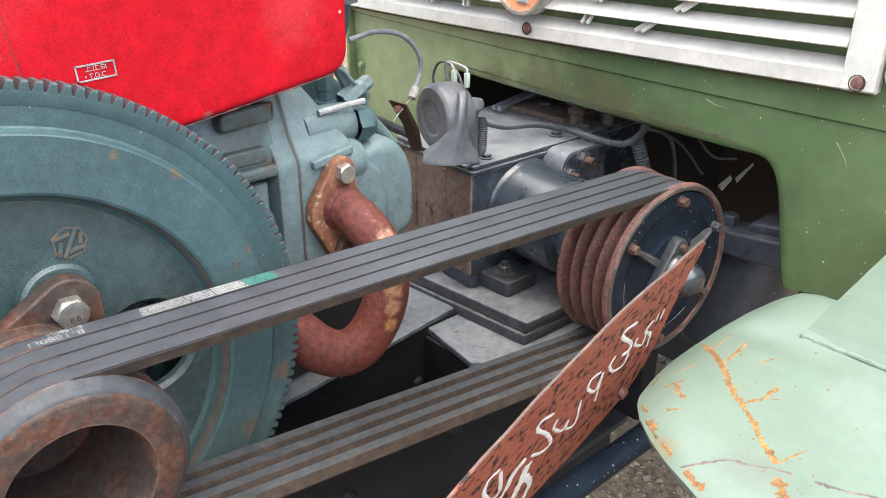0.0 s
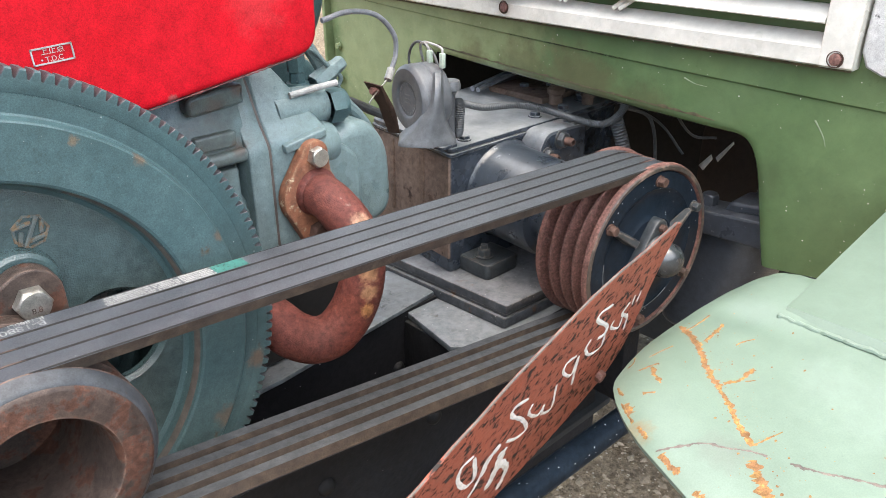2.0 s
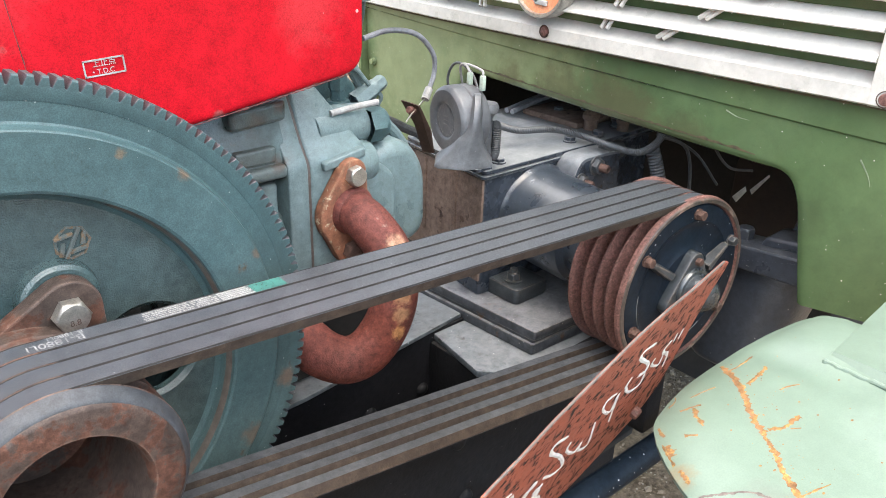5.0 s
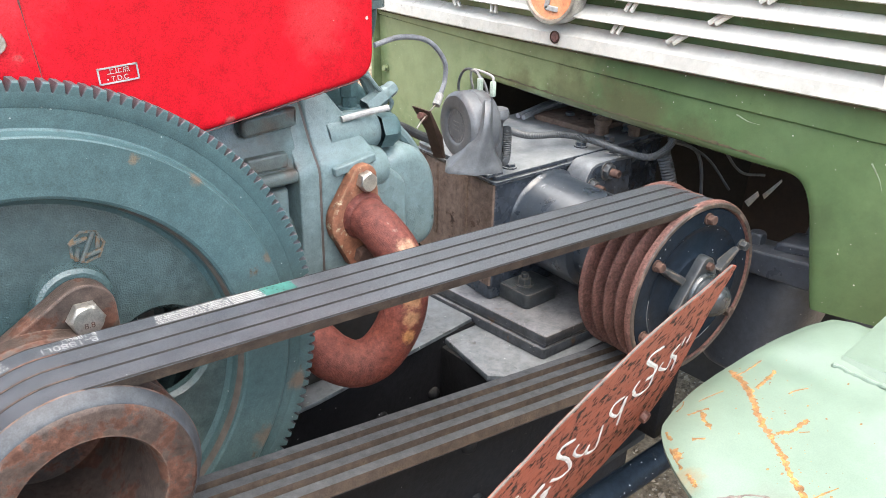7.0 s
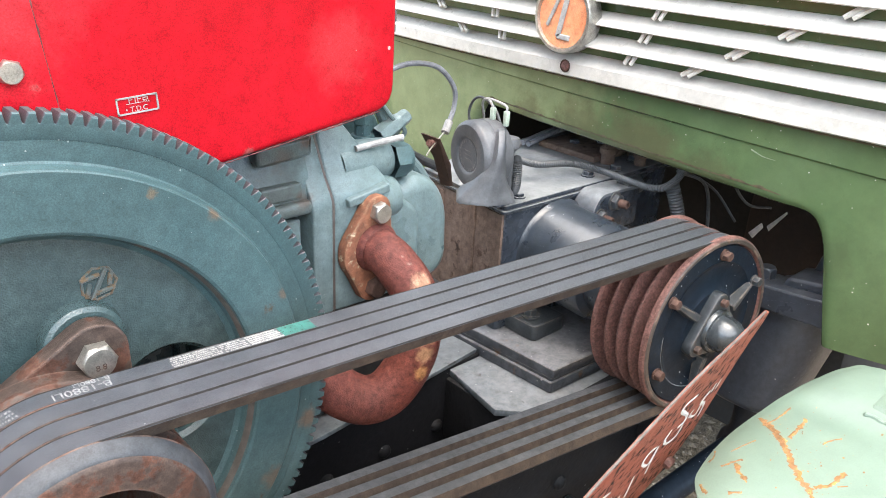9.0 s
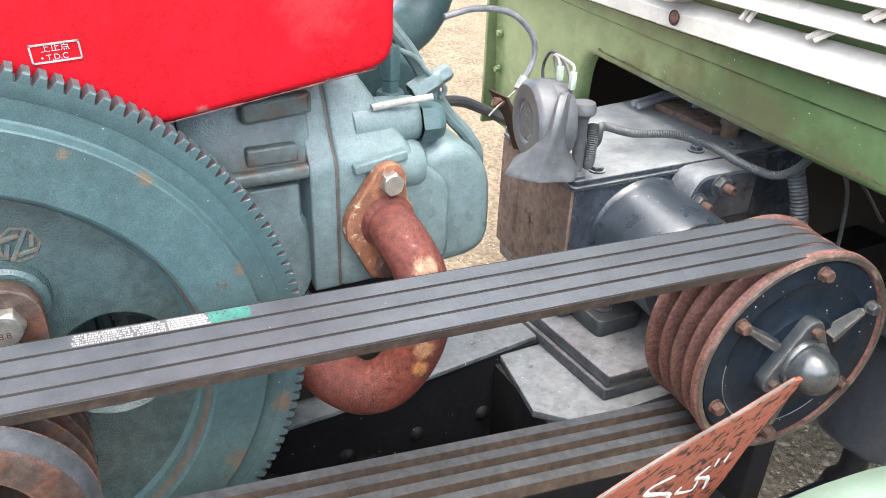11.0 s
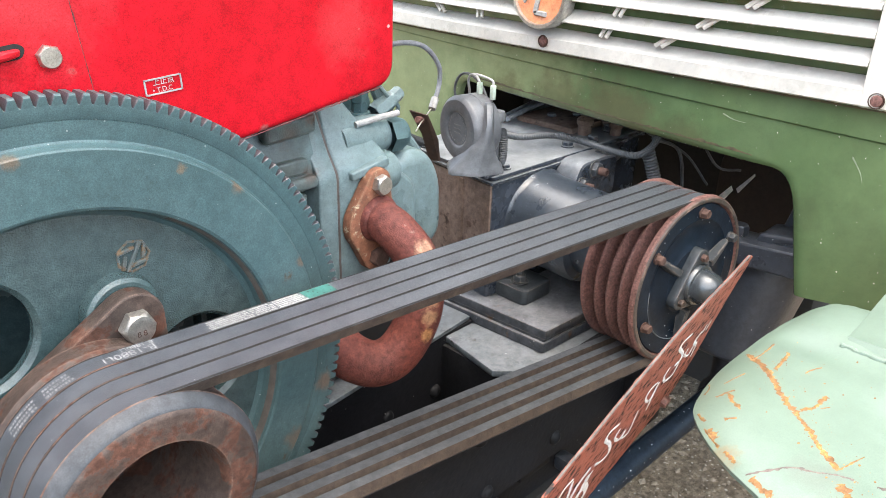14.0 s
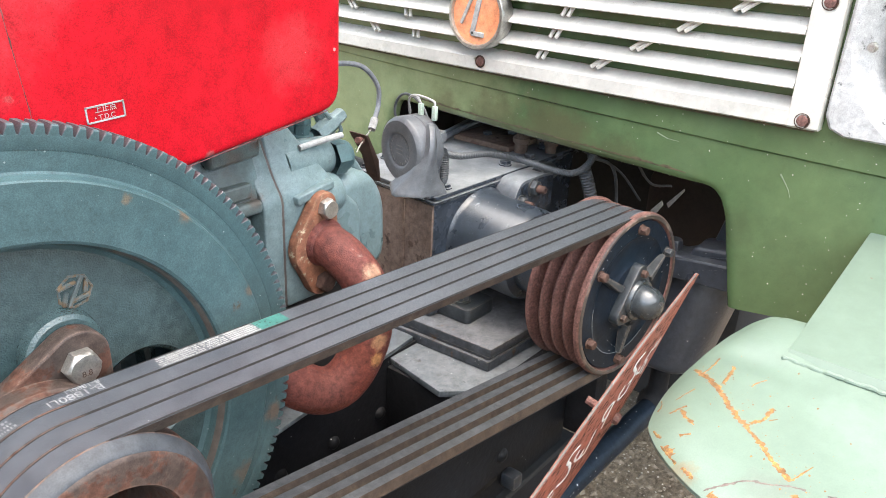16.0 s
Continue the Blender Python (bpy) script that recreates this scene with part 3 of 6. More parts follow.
def build_flywheel():
    fw = thing("flywheel", (FX, 0.6, FZ), "teal painted cast-iron flywheel with toothed starter ring", "flywheel")
    bm = bmesh.new()
    lathe(bm, [(0.236, 0.060), (0.236, 0.0026), (0.2222, 0.0026), (0.2205, 0.0016), (0.2185, -0.0062), (0.2172, -0.0072), (0.1765, -0.0080), (0.1742, -0.0068), (0.1690, 0.0090), (0.165, 0.012)], (FX, 0.584, FZ), 200)
    part("rim", bm, M_TEAL, fw, smooth=22)
    # toothed ring
    bm = bmesh.new()
    lathe(bm, [(0.2361, 0.0003), (0.2366, 0.0), (0.2462, 0.0), (0.2466, 0.0005), (0.2466, 0.0195), (0.2362, 0.0195)], (FX, 0.5862, FZ), 166)
    ring = part("ring_gear", bm, M_TEAL, fw, "toothed starter ring gear")
    n = 166
    tm = bmesh.new()
    w0, w1 = 0.0041, 0.0023
    lo, hi = [], []
    for y, dw, r1 in ((0.0, -0.0003, 0.2526), (0.0014, 0.0, 0.2538), (0.0190, 0.0, 0.2538)):
        lo.append([tm.verts.new((0.2462, y, sgn * w0)) for sgn in (-1, 1)])
        hi.append([tm.verts.new((r1, y, sgn * (w1 + dw) - 0.0006)) for sgn in (-1, 1)])
    for k in range(2):
        tm.faces.new((lo[k][0], hi[k][0], hi[k + 1][0], lo[k + 1][0])).material_index = 1
        tm.faces.new((lo[k][1], lo[k + 1][1], hi[k + 1][1], hi[k][1])).material_index = 1
        tm.faces.new((hi[k][0], hi[k][1], hi[k + 1][1], hi[k + 1][0]))
    tm.faces.new((lo[0][0], lo[0][1], hi[0][1], hi[0][0]))
    tm.faces.new((lo[2][0], hi[2][0], hi[2][1], lo[2][1]))
    bmesh.ops.recalc_face_normals(tm, faces=tm.faces)
    tooth_mesh = bpy.data.meshes.new("tooth")
    tm.to_mesh(tooth_mesh)
    tm.free()
    tooth_mesh.materials.append(M_TEAL)
    tooth_mesh.materials.append(M_BARE)
    for i in range(n):
        t_ = new("tooth", tooth_mesh)
        t_.matrix_world = Matrix.Translation((FX, 0.5862, FZ)) @ pose(0, 0, 0, 0, -360 * i / n, 0)
        t_.parent = ring
    # rust line along the inner rim edge
    bm = bmesh.new()
    lathe(bm, [(0.1738, 0.0019), (0.1729, 0.0030), (0.1715, 0.0072), (0.1708, 0.0090)], (FX, 0.5774, FZ), 120, start=-60, turn=120)
    part("rusty_edge", bm, M_EDGE, fw, "rust-brown edge of the inner rim")
    # added ridged disc; its dark colour stands for shade behind the openings
    bm = bmesh.new()
    lathe(bm, [(0.235, 0.0), (0.152, 0.0), (0.149, -0.012), (0.143, -0.014), (0.139, -0.012), (0.136, 0.0), (0.112, 0.002), (0.109, -0.007), (0.104, -0.009), (0.100, -0.007), (0.097, 0.002), (0.0, 0.002)], (FX, 0.660, FZ), 96)
    part("back_shroud", bm, M_SHROUD, fw, "dark ridged teal disc added to close the shaded gap behind the web")
    # web with three round openings
    hr = 0.0425
    centres = [(0.107 * math.cos(radians(a)), 0.107 * math.sin(radians(a))) for a in (3, 123, 243)]
    for c, a0 in zip(centres, (3, 123, 243)):
        # sector of 120 degrees round one opening
        bm = bmesh.new()
        m = 240
        outer = []
        inner_ring = []
        for i in range(m):
            t = 2 * math.pi * i / m
            dx, dz = math.cos(t), math.sin(t)
            # march outward to the sector border
            lo, hi = hr, 0.3
            for _ in range(26):
                mid = (lo + hi) / 2
                px, pz = c[0] + dx * mid, c[1] + dz * mid
                r, ang = math.hypot(px, pz), (math.degrees(math.atan2(pz, px)) - a0 + 180) % 360 - 180
                if r < 0.1685 and abs(ang) <= 60.0 and r > 0.0:
                    lo = mid
                else:
                    hi = mid
            outer.append(bm.verts.new((FX + c[0] + dx * lo, 0.596, FZ + c[1] + dz * lo)))
            inner_ring.append((bm.verts.new((FX + c[0] + dx * (hr + 0.004), 0.596, FZ + c[1] + dz * (hr + 0.004))),
                               bm.verts.new((FX + c[0] + dx * hr, 0.600, FZ + c[1] + dz * hr)),
                               bm.verts.new((FX + c[0] + dx * hr, 0.607, FZ + c[1] + dz * hr))))
        for i in range(m):
            j = (i + 1) % m
            bm.faces.new((outer[i], outer[j], inner_ring[j][0], inner_ring[i][0]))
            for q in (0, 1):
                bm.faces.new((inner_ring[i][q], inner_ring[j][q], inner_ring[j][q + 1], inner_ring[i][q + 1]))
        part("web_segment", bm, M_CAST, fw, "rough cast web with a round opening")
    # cast mark
    mark = bmesh.new()
    lathe(mark, [(0.0145, 0.0), (0.0138, -0.0014), (0.0124, -0.0014), (0.0116, 0.0)], (0.177, 0.5965, 0.888), 7)
    for dx, dz, l, a in ((0, 0, 0.032, 62), (-0.006, 0.006, 0.018, 10), (0.004, -0.006, 0.017, 10), (0.008, 0.002, 0.012, 80), (-0.008, -0.004, 0.014, 75)):
        b2 = bmesh.new()
        box(b2, -0.4 * l, 0.4 * l, -0.0012, 0.0022, -0.0015, 0.0015, 0.0004, 1)
        bmesh.ops.transform(b2, matrix=pose(0.177 + dx, 0.595, 0.888 + dz, 0, -a, 0), verts=b2.verts)
        tmp = bpy.data.meshes.new("tmp")
        b2.to_mesh(tmp)
        mark.from_mesh(tmp)
        b2.free()
        bpy.data.meshes.remove(tmp)
    part("cast_mark", mark, M_MARK, fw, "worn raised foundry mark")
    # bosses behind the bolts
    for a in (61, 181, 301):
        bm = bmesh.new()
        lathe(bm, [(0.031, 0.014), (0.029, 0.003), (0.026, 0.0005), (0.0, 0.0005)], (FX + 0.092 * math.cos(radians(a)), 0.583, FZ + 0.092 * math.sin(radians(a))), 32)
        part("boss", bm, M_CAST, fw)
    return fw


build_flywheel()


def build_crank_pulley():
    cp = thing("crank_pulley", (FX, 0.5, FZ), "rust-brown cast-iron four-groove belt pulley", "pulley")
    bm = bmesh.new()
    y0 = 0.457
    prof = [(0.0, 0.575), (0.049, 0.575), (0.049, y0 + 0.003), (0.051, y0), (0.0695, y0), (0.0715, y0 + 0.0010), (0.0730, y0 + 0.0024), (0.0780, y0 + 0.0100), (R_S, y0 + 0.0122)]
    for yc in BELT_Y_S:
        prof += [(R_S + 0.0006, yc - 0.0085), (0.060, yc - 0.004), (0.060, yc + 0.004), (R_S + 0.0006, yc + 0.0085)]
    prof += [(0.0803, 0.5425), (0.076, 0.547), (0.079, 0.551), (0.079, 0.566), (0.06, 0.568)]
    lathe(bm, [(r, h - y0) for r, h in prof], (FX, y0, FZ), 96)
    part("grooved_drum", bm, M_RUSTGREY, cp)
    bm = bmesh.new()
    lathe(bm, [(0.0728, 0.0), (0.0737, 0.0002), (0.0757, 0.0022), (0.0780, 0.0055), (0.0798, 0.0088), (0.0805, 0.0098), (0.0798, 0.0101)], (FX, 0.4593, FZ), 96)
    part("polished_lip", bm, M_LIP, cp, "belt-polished blue-grey steel lip")
    # three-cornered flange
    pts = []
    for a in (61, 181, 301):
        for da in range(-60, 61, 12):
            t = radians(a + da)
            pts.append((FX + 0.092 * math.cos(radians(a)) + 0.0235 * math.cos(t), FZ + 0.092 * math.sin(radians(a)) + 0.0235 * math.sin(t)))
    bm = bmesh.new()
    prism(bm, pts, 'y', 0.566, 0.5825, 0.002)
    part("bolt_flange", bm, M_RUSTGREY, cp, "three-cornered rusty bolt flange")
    for a in (61, 181, 301):
        bm = bmesh.new()
        hex_bolt(bm, (FX + 0.090 * math.cos(radians(a)), 0.566, FZ + 0.090 * math.sin(radians(a))), (0, -1, 0), 0.0235, 0.0105, 0.0, 0.22, 0.2)
        bolt = part("bolt", bm, M_STEEL, cp, "bright zinc-plated hexagon bolt")
        print_text("bolt_mark", "8.8", 0.0065, pose(FX + 0.090 * math.cos(radians(a)), 0.5553, FZ + 0.090 * math.sin(radians(a)) - 0.003, 90, 0, 0), M_RUSTGREY, bolt)
    return cp


BELT_Y_S = [0.4785 + 0.0180 * i for i in range(4)]
PX, PZ = 0.790, 0.7185
R_S, R_B = 0.0805, 0.1075
BELT_Y_B = [0.4430 + 0.0197 * i for i in range(4)]
build_crank_pulley()


def build_big_pulley():
    bp_ = thing("gearbox_pulley", (PX, 0.48, PZ), "rust-red grooved belt pulley with black end plate", "pulley")
    y0 = 0.431
    turn_ = Matrix.Translation((PX, y0, PZ)) @ Matrix.Rotation(radians(-6.0), 4, 'Z') @ Matrix.Translation((-PX, -y0, -PZ))

    def put(name, bm, mat, label="", smooth=35, parent=None):
        bmesh.ops.transform(bm, matrix=turn_, verts=bm.verts)
        return part(name, bm, mat, parent or bp_, label, smooth)
    bm = bmesh.new()
    prof = [(0.085, 0.50), (0.085, y0 + 0.008), (0.1000, y0 + 0.0081), (0.1010, y0 + 0.0015), (0.1022, y0), (0.1070, y0), (0.1092, y0 + 0.002), (0.1098, y0 + 0.006)]
    for k in range(4):
        yc = y0 + 0.0150 + 0.0180 * k
        prof += [(0.1098 if k == 0 else 0.1068, yc - 0.0086), (0.1060, yc - 0.0074), (0.0900, yc - 0.0034), (0.0900, yc + 0.0034), (0.1060, yc + 0.0074), (0.1068, yc + 0.0086)]
    prof += [(0.1090, y0 + 0.0790), (0.1090, y0 + 0.0805), (0.107, y0 + 0.0815), (0.06, y0 + 0.0815)]
    lathe(bm, [(r, h - y0) for r, h in prof], (PX, y0, PZ), 112)
    put("grooved_drum", bm, M_RUSTY)
    bm = bmesh.new()
    lathe(bm, [(0.1018, -0.0008), (0.1026, -0.0014), (0.1062, -0.0014), (0.1078, -0.0002)], (PX, y0, PZ), 112)
    put("rim_face", bm, M_RIMFACE, "dark green rim face with rust-worn edges")
    bm = bmesh.new()
    lathe(bm, [(0.1002, 0.010), (0.1000, 0.003), (0.0985, 0.0015), (0.0800, 0.0015), (0.0780, 0.0035), (0.070, 0.0055), (0.050, 0.0045), (0.044, 0.0), (0.0, 0.0)], (PX, y0, PZ), 96)
    plate = put("end_plate", bm, M_BLACKCLEAN, "gloss black end plate with paint specks")
    # bright scuffed ring where the plate steps
    bm = bmesh.new()
    lathe(bm, [(0.0792, 0.0012), (0.0788, 0.0006), (0.0782, 0.0012)], (PX, y0, PZ), 60, start=175, turn=130)
    put("scuffed_step", bm, M_SCUFFSTEEL, "bright scuffed edge of the plate's step", parent=plate)
    # three-lobed bearing flange
    pts = []
    for a in (86, 206, 326):
        for da in range(-50, 51, 10):
            pts.append((PX + 0.0330 * math.cos(radians(a)) + 0.0125 * math.cos(radians(a + da)), PZ + 0.0330 * math.sin(radians(a)) + 0.0125 * math.sin(radians(a + da))))
    bm = bmesh.new()
    prism(bm, pts, 'y', y0 - 0.012, y0 + 0.004, 0.002, 2)
    put("bearing_flange", bm, M_DUSTBLACK, "dusty black three-lobed bearing flange")
    bm = bmesh.new()
    lathe(bm, [(0.0270, -0.008), (0.0270, -0.0150), (0.0258, -0.0170), (0.0222, -0.0175), (0.0220, -0.026), (0.0200, -0.034), (0.0150, -0.041), (0.0085, -0.0450), (0.0, -0.0462)], (PX, y0, PZ), 48)
    cap = put("hub_cap", bm, M_CAPSTEEL, "domed bare-metal hub cap splashed with paint")
    rnd = random.Random(12)
    bm = bmesh.new()
    for _ in range(26):
        a, h = radians(-60 + 75 * rnd.random()), -0.026 - 0.012 * rnd.random()
        r = 0.0220 * math.sqrt(max(0.05, 1 - ((abs(h) - 0.024) / 0.0235) ** 2)) + 0.0004
        c = Vector((PX + r * math.cos(a), y0 + h, PZ + r * math.sin(a)))
        d = Vector((math.cos(a), -0.6, math.sin(a))).normalized()
        u = d.orthogonal().normalized()
        w = d.cross(u)
        k = 0.0004 + 0.0014 * rnd.random() ** 2
        bm.faces.new([bm.verts.new(c + (u * math.cos(j * 1.2566) + w * math.sin(j * 1.2566) * (0.5 + rnd.random())) * k) for j in range(5)])
    put("paint_splash", bm, M_PAPER, "white paint splashes", smooth=0, parent=cap)
    for a in (26, 146, 266):
        bm = bmesh.new()
        vs = [bm.verts.new(v) for v in ((0.038, -0.009, -0.0045), (0.038, -0.009, 0.0045), (0.080, -0.0035, 0.0022), (0.080, -0.0035, -0.0022), (0.036, 0.005, -0.007), (0.036, 0.005, 0.007), (0.083, 0.004, 0.004), (0.083, 0.004, -0.004))]
        for f in ((0, 1, 2, 3), (0, 4, 5, 1), (1, 5, 6, 2), (2, 6, 7, 3), (3, 7, 4, 0), (4, 7, 6, 5)):
            bm.faces.new([vs[i] for i in f])
        bmesh.ops.bevel(bm, geom=bm.edges[:], offset=0.001, segments=2, affect='EDGES')
        bmesh.ops.transform(bm, matrix=pose(PX, y0, PZ, 0, -a, 0), verts=bm.verts)
        put("spoke", bm, M_DUSTBLACK)
    for i in range(6):
        a = radians(26 + 60 * i)
        bm = bmesh.new()
        hex_bolt(bm, (PX + 0.0890 * math.cos(a), y0 + 0.0015, PZ + 0.0890 * math.sin(a)), (0, -1, 0), 0.0105, 0.0075, 0.007)
        put("bolt", bm, (M_RUSTBOLT, M_RUSTBOLT, M_RUSTBOLT, M_RUSTBOLT, M_RUSTGREY, M_DUSTBLACK)[(i + 5) % 6], "rusty hexagon bolt")
    for i in range(3):
        a = radians(86 + 120 * i)
        bm = bmesh.new()
        hex_bolt(bm, (PX + 0.0355 * math.cos(a), y0 - 0.012, PZ + 0.0355 * math.sin(a)), (0, -1, 0), 0.0085, 0.006)
        put("bolt", bm, M_RUSTBOLT if i != 1 else M_RUSTGREY)


build_big_pulley()

# ---------------- V-belts ----------------


def belt_loop(r1, r2, n=40):
    """Closed open-belt line in x,z round the two pulleys, as (x, z, nx, nz)."""
    d = Vector((PX - FX, PZ - FZ))
    L = d.length
    base = math.atan2(d.y, d.x)
    off = math.acos((r1 - r2) / L)
    out = []
    for i in range(n + 1):
        a = base + off + (2 * math.pi - 2 * off) * i / n
        out.append((FX + r1 * math.cos(a), FZ + r1 * math.sin(a), math.cos(a), math.sin(a), 0.0))
    for i in range(1, 24):
        f = i / 24
        a = base - off
        out.append(((FX + r1 * math.cos(a)) * (1 - f) + (PX + r2 * math.cos(a)) * f, (FZ + r1 * math.sin(a)) * (1 - f) + (PZ + r2 * math.sin(a)) * f, math.cos(a), math.sin(a), f))
    for i in range(n + 1):
        a = base - off + 2 * off * i / n
        out.append((PX + r2 * math.cos(a), PZ + r2 * math.sin(a), math.cos(a), math.sin(a), 1.0))
    for i in range(1, 24):
        f = i / 24
        a = base + off
        out.append(((PX + r2 * math.cos(a)) * (1 - f) + (FX + r1 * math.cos(a)) * f, (PZ + r2 * math.sin(a)) * (1 - f) + (FZ + r1 * math.sin(a)) * f, math.cos(a), math.sin(a), 1 - f))
    return out


def build_belts():
    for ys, yb in zip(BELT_Y_S, BELT_Y_B):
        bm = bmesh.new()
        rings = []
        for x, z, nx, nz, f in belt_loop(R_S, R_B):
            y = ys * (1 - f) + yb * f
            ring = []
            for dy, dn in ((-0.0077, 0.0), (-0.0083, -0.0014), (-0.0050, -0.011), (0.0050, -0.011), (0.0083, -0.0014), (0.0077, 0.0)):
                ring.append(bm.verts.new((x + nx * dn, y + dy, z + nz * dn)))
            rings.append(ring)
        n = len(rings)
        for i in range(n):
            p, q = rings[i], rings[(i + 1) % n]
            for k in range(6):
                f_ = bm.faces.new((p[k], p[(k + 1) % 6], q[(k + 1) % 6], q[k]))
                f_.material_index = 1 if k in (1, 3) else 2 if k == 2 else 0
        belt = single("v_belt", bm, M_BELT, "black rubber drive belt stretched between two pulleys", "belt", "set of four drive belts", smooth=30)
        belt.data.materials.append(M_BELTSIDE)
        belt.data.materials.append(M_BELTIN)
        for side in (-1, 1):
            bm = bmesh.new()
            rows = []
            for k, (x, z, nx, nz, f) in enumerate(belt_loop(R_S, R_B, 120)):
                y = ys * (1 - f) + yb * f + side * 0.0082
                a_, b_ = 0.0003 + 0.0007 * abs(noise.noise((x * 240, z * 240, side))), 0.0005 + 0.0008 * abs(noise.noise((x * 180, z * 180, 3.0 + side)))
                rows.append([bm.verts.new((x + nx * h, y + dy, z + nz * h)) for dy, h in ((side * 0.0006, -b_), (side * 0.0003, 0.0001), (-side * a_, 0.0001), (-side * a_, -0.0005))])
            for p_, q_ in zip(rows, rows[1:] + rows[:1]):
                for j in range(3):
                    bm.faces.new((p_[j], p_[j + 1], q_[j + 1], q_[j]))
            # ragged edge strip; the dark one deepens the belt gaps by colour
            part("frayed_edge", bm, M_FRAY if side < 0 and ys < 0.47 else M_GAPSHADE, belt, "frayed fabric edge, darkened as shade of the belt gap")


build_belts()


def build_belt_prints():
    """Factory print on the top of the outermost belt."""
    loop = belt_loop(R_S, R_B)
    top = [q for q in loop if q[3] > 0.9 and 0.0 < q[4] < 1.0]
    p0, p1 = top[-1], top[0]
    slope = math.degrees(math.atan2(p1[1] - p0[1], p1[0] - p0[0]))
    yaw = math.degrees(math.atan2(BELT_Y_B[3] - BELT_Y_S[3], PX - FX))

    def on_belt(x, dy, lift=0.0002):
        f = (x - p0[0]) / (p1[0] - p0[0])
        g = (x - FX) / (PX - FX)
        return pose(x, BELT_Y_S[3] * (1 - g) + BELT_Y_B[3] * g + dy, p0[1] + (p1[1] - p0[1]) * f + lift, 0, -slope, yaw)

    def patch(x0, x1, y0, y1, h=0.0002):
        bm = bmesh.new()
        box(bm, -0.5, 0.5, -0.5, 0.5, -0.5, 0.5)
        bmesh.ops.transform(bm, matrix=on_belt((x0 + x1) / 2, (y0 + y1) / 2) @ Matrix.Diagonal((x1 - x0, y1 - y0, h, 1)), verts=bm.verts)
        return bm
    belt = far_belt
    part("green_label", patch(0.283, 0.311, -0.0070, 0.0070), M_LABELGREEN, belt, "green printed label", smooth=0)
    bm = bmesh.new()
    rnd = random.Random(8)
    for r in range(5):
        y = -0.0066 + 0.0028 * r
        x = 0.256
        while x < 0.281:
            w = 0.0008 + rnd.random() * 0.0016
            b2 = patch(x, x + w, y, y + 0.0018)
            me = bpy.data.meshes.new("tmp")
            b2.to_mesh(me)
            b2.free()
            bm.from_mesh(me)
            bpy.data.meshes.remove(me)
            x += w + 0.0004
    part("white_label", bm, M_LABELWHITE, belt, "white lined label", smooth=0)
    bm = bmesh.new()
    rnd = random.Random(4)
    for r in range(5):
        y = -0.0064 + 0.0027 * r
        x = 0.196 + rnd.random() * 0.004
        while x < 0.253:
            w = 0.0006 + rnd.random() * 0.0013
            b2 = patch(x, x + w, y, y + 0.0012 + 0.0006 * rnd.random())
            me = bpy.data.meshes.new("tmp")
            b2.to_mesh(me)
            b2.free()
            bm.from_mesh(me)
            bpy.data.meshes.remove(me)
            x += w + 0.0005 + (0.0012 if rnd.random() < 0.12 else 0) + (0.002 if abs(x - 0.232) < 0.001 else 0)
    part("small_print", bm, M_LABELWHITE, belt, "rows of small white print", smooth=0)
    print_text("size_print", "B-1880LI", 0.0105, on_belt(0.137, -0.0018, 0.0004) @ pose(0, 0, 0, 0, 0, 180), M_DIMPRINT, belt, "white belt size print")
    print_text("size_print", "B-1880LI", 0.0066, on_belt(0.145, 0.0052, 0.0004) @ pose(0, 0, 0, 0, 0, 180), M_DIMPRINT, belt, "white belt size print")
    bm = bmesh.new()
    rnd = random.Random(21)
    for r in range(3):
        ang = 103.0 + rnd.random() * 2
        while ang < 139:
            wd = 0.0006 + 0.0012 * rnd.random()
            if not 118 < ang < 122:
                t = radians(ang)
                c = Vector((FX + (R_S + 0.0001) * math.cos(t), BELT_Y_S[3] - 0.0045 + 0.0042 * r, FZ + (R_S + 0.0001) * math.sin(t)))
                bmesh.ops.create_cube(bm, size=1.0, matrix=Matrix.Translation(c) @ pose(0, 0, 0, 0, 90 - ang, 0) @ Matrix.Diagonal((wd, 0.0017 + 0.0008 * rnd.random(), 0.0002, 1)))
            ang += math.degrees((wd + 0.0006 + 0.0008 * rnd.random()) / R_S)
    part("date_print", bm, M_DIMPRINT, belt, "row of small white print", smooth=0)


far_belt = [o for o in scene.objects if o.name.startswith("v_belt")][-1]
build_belt_prints()

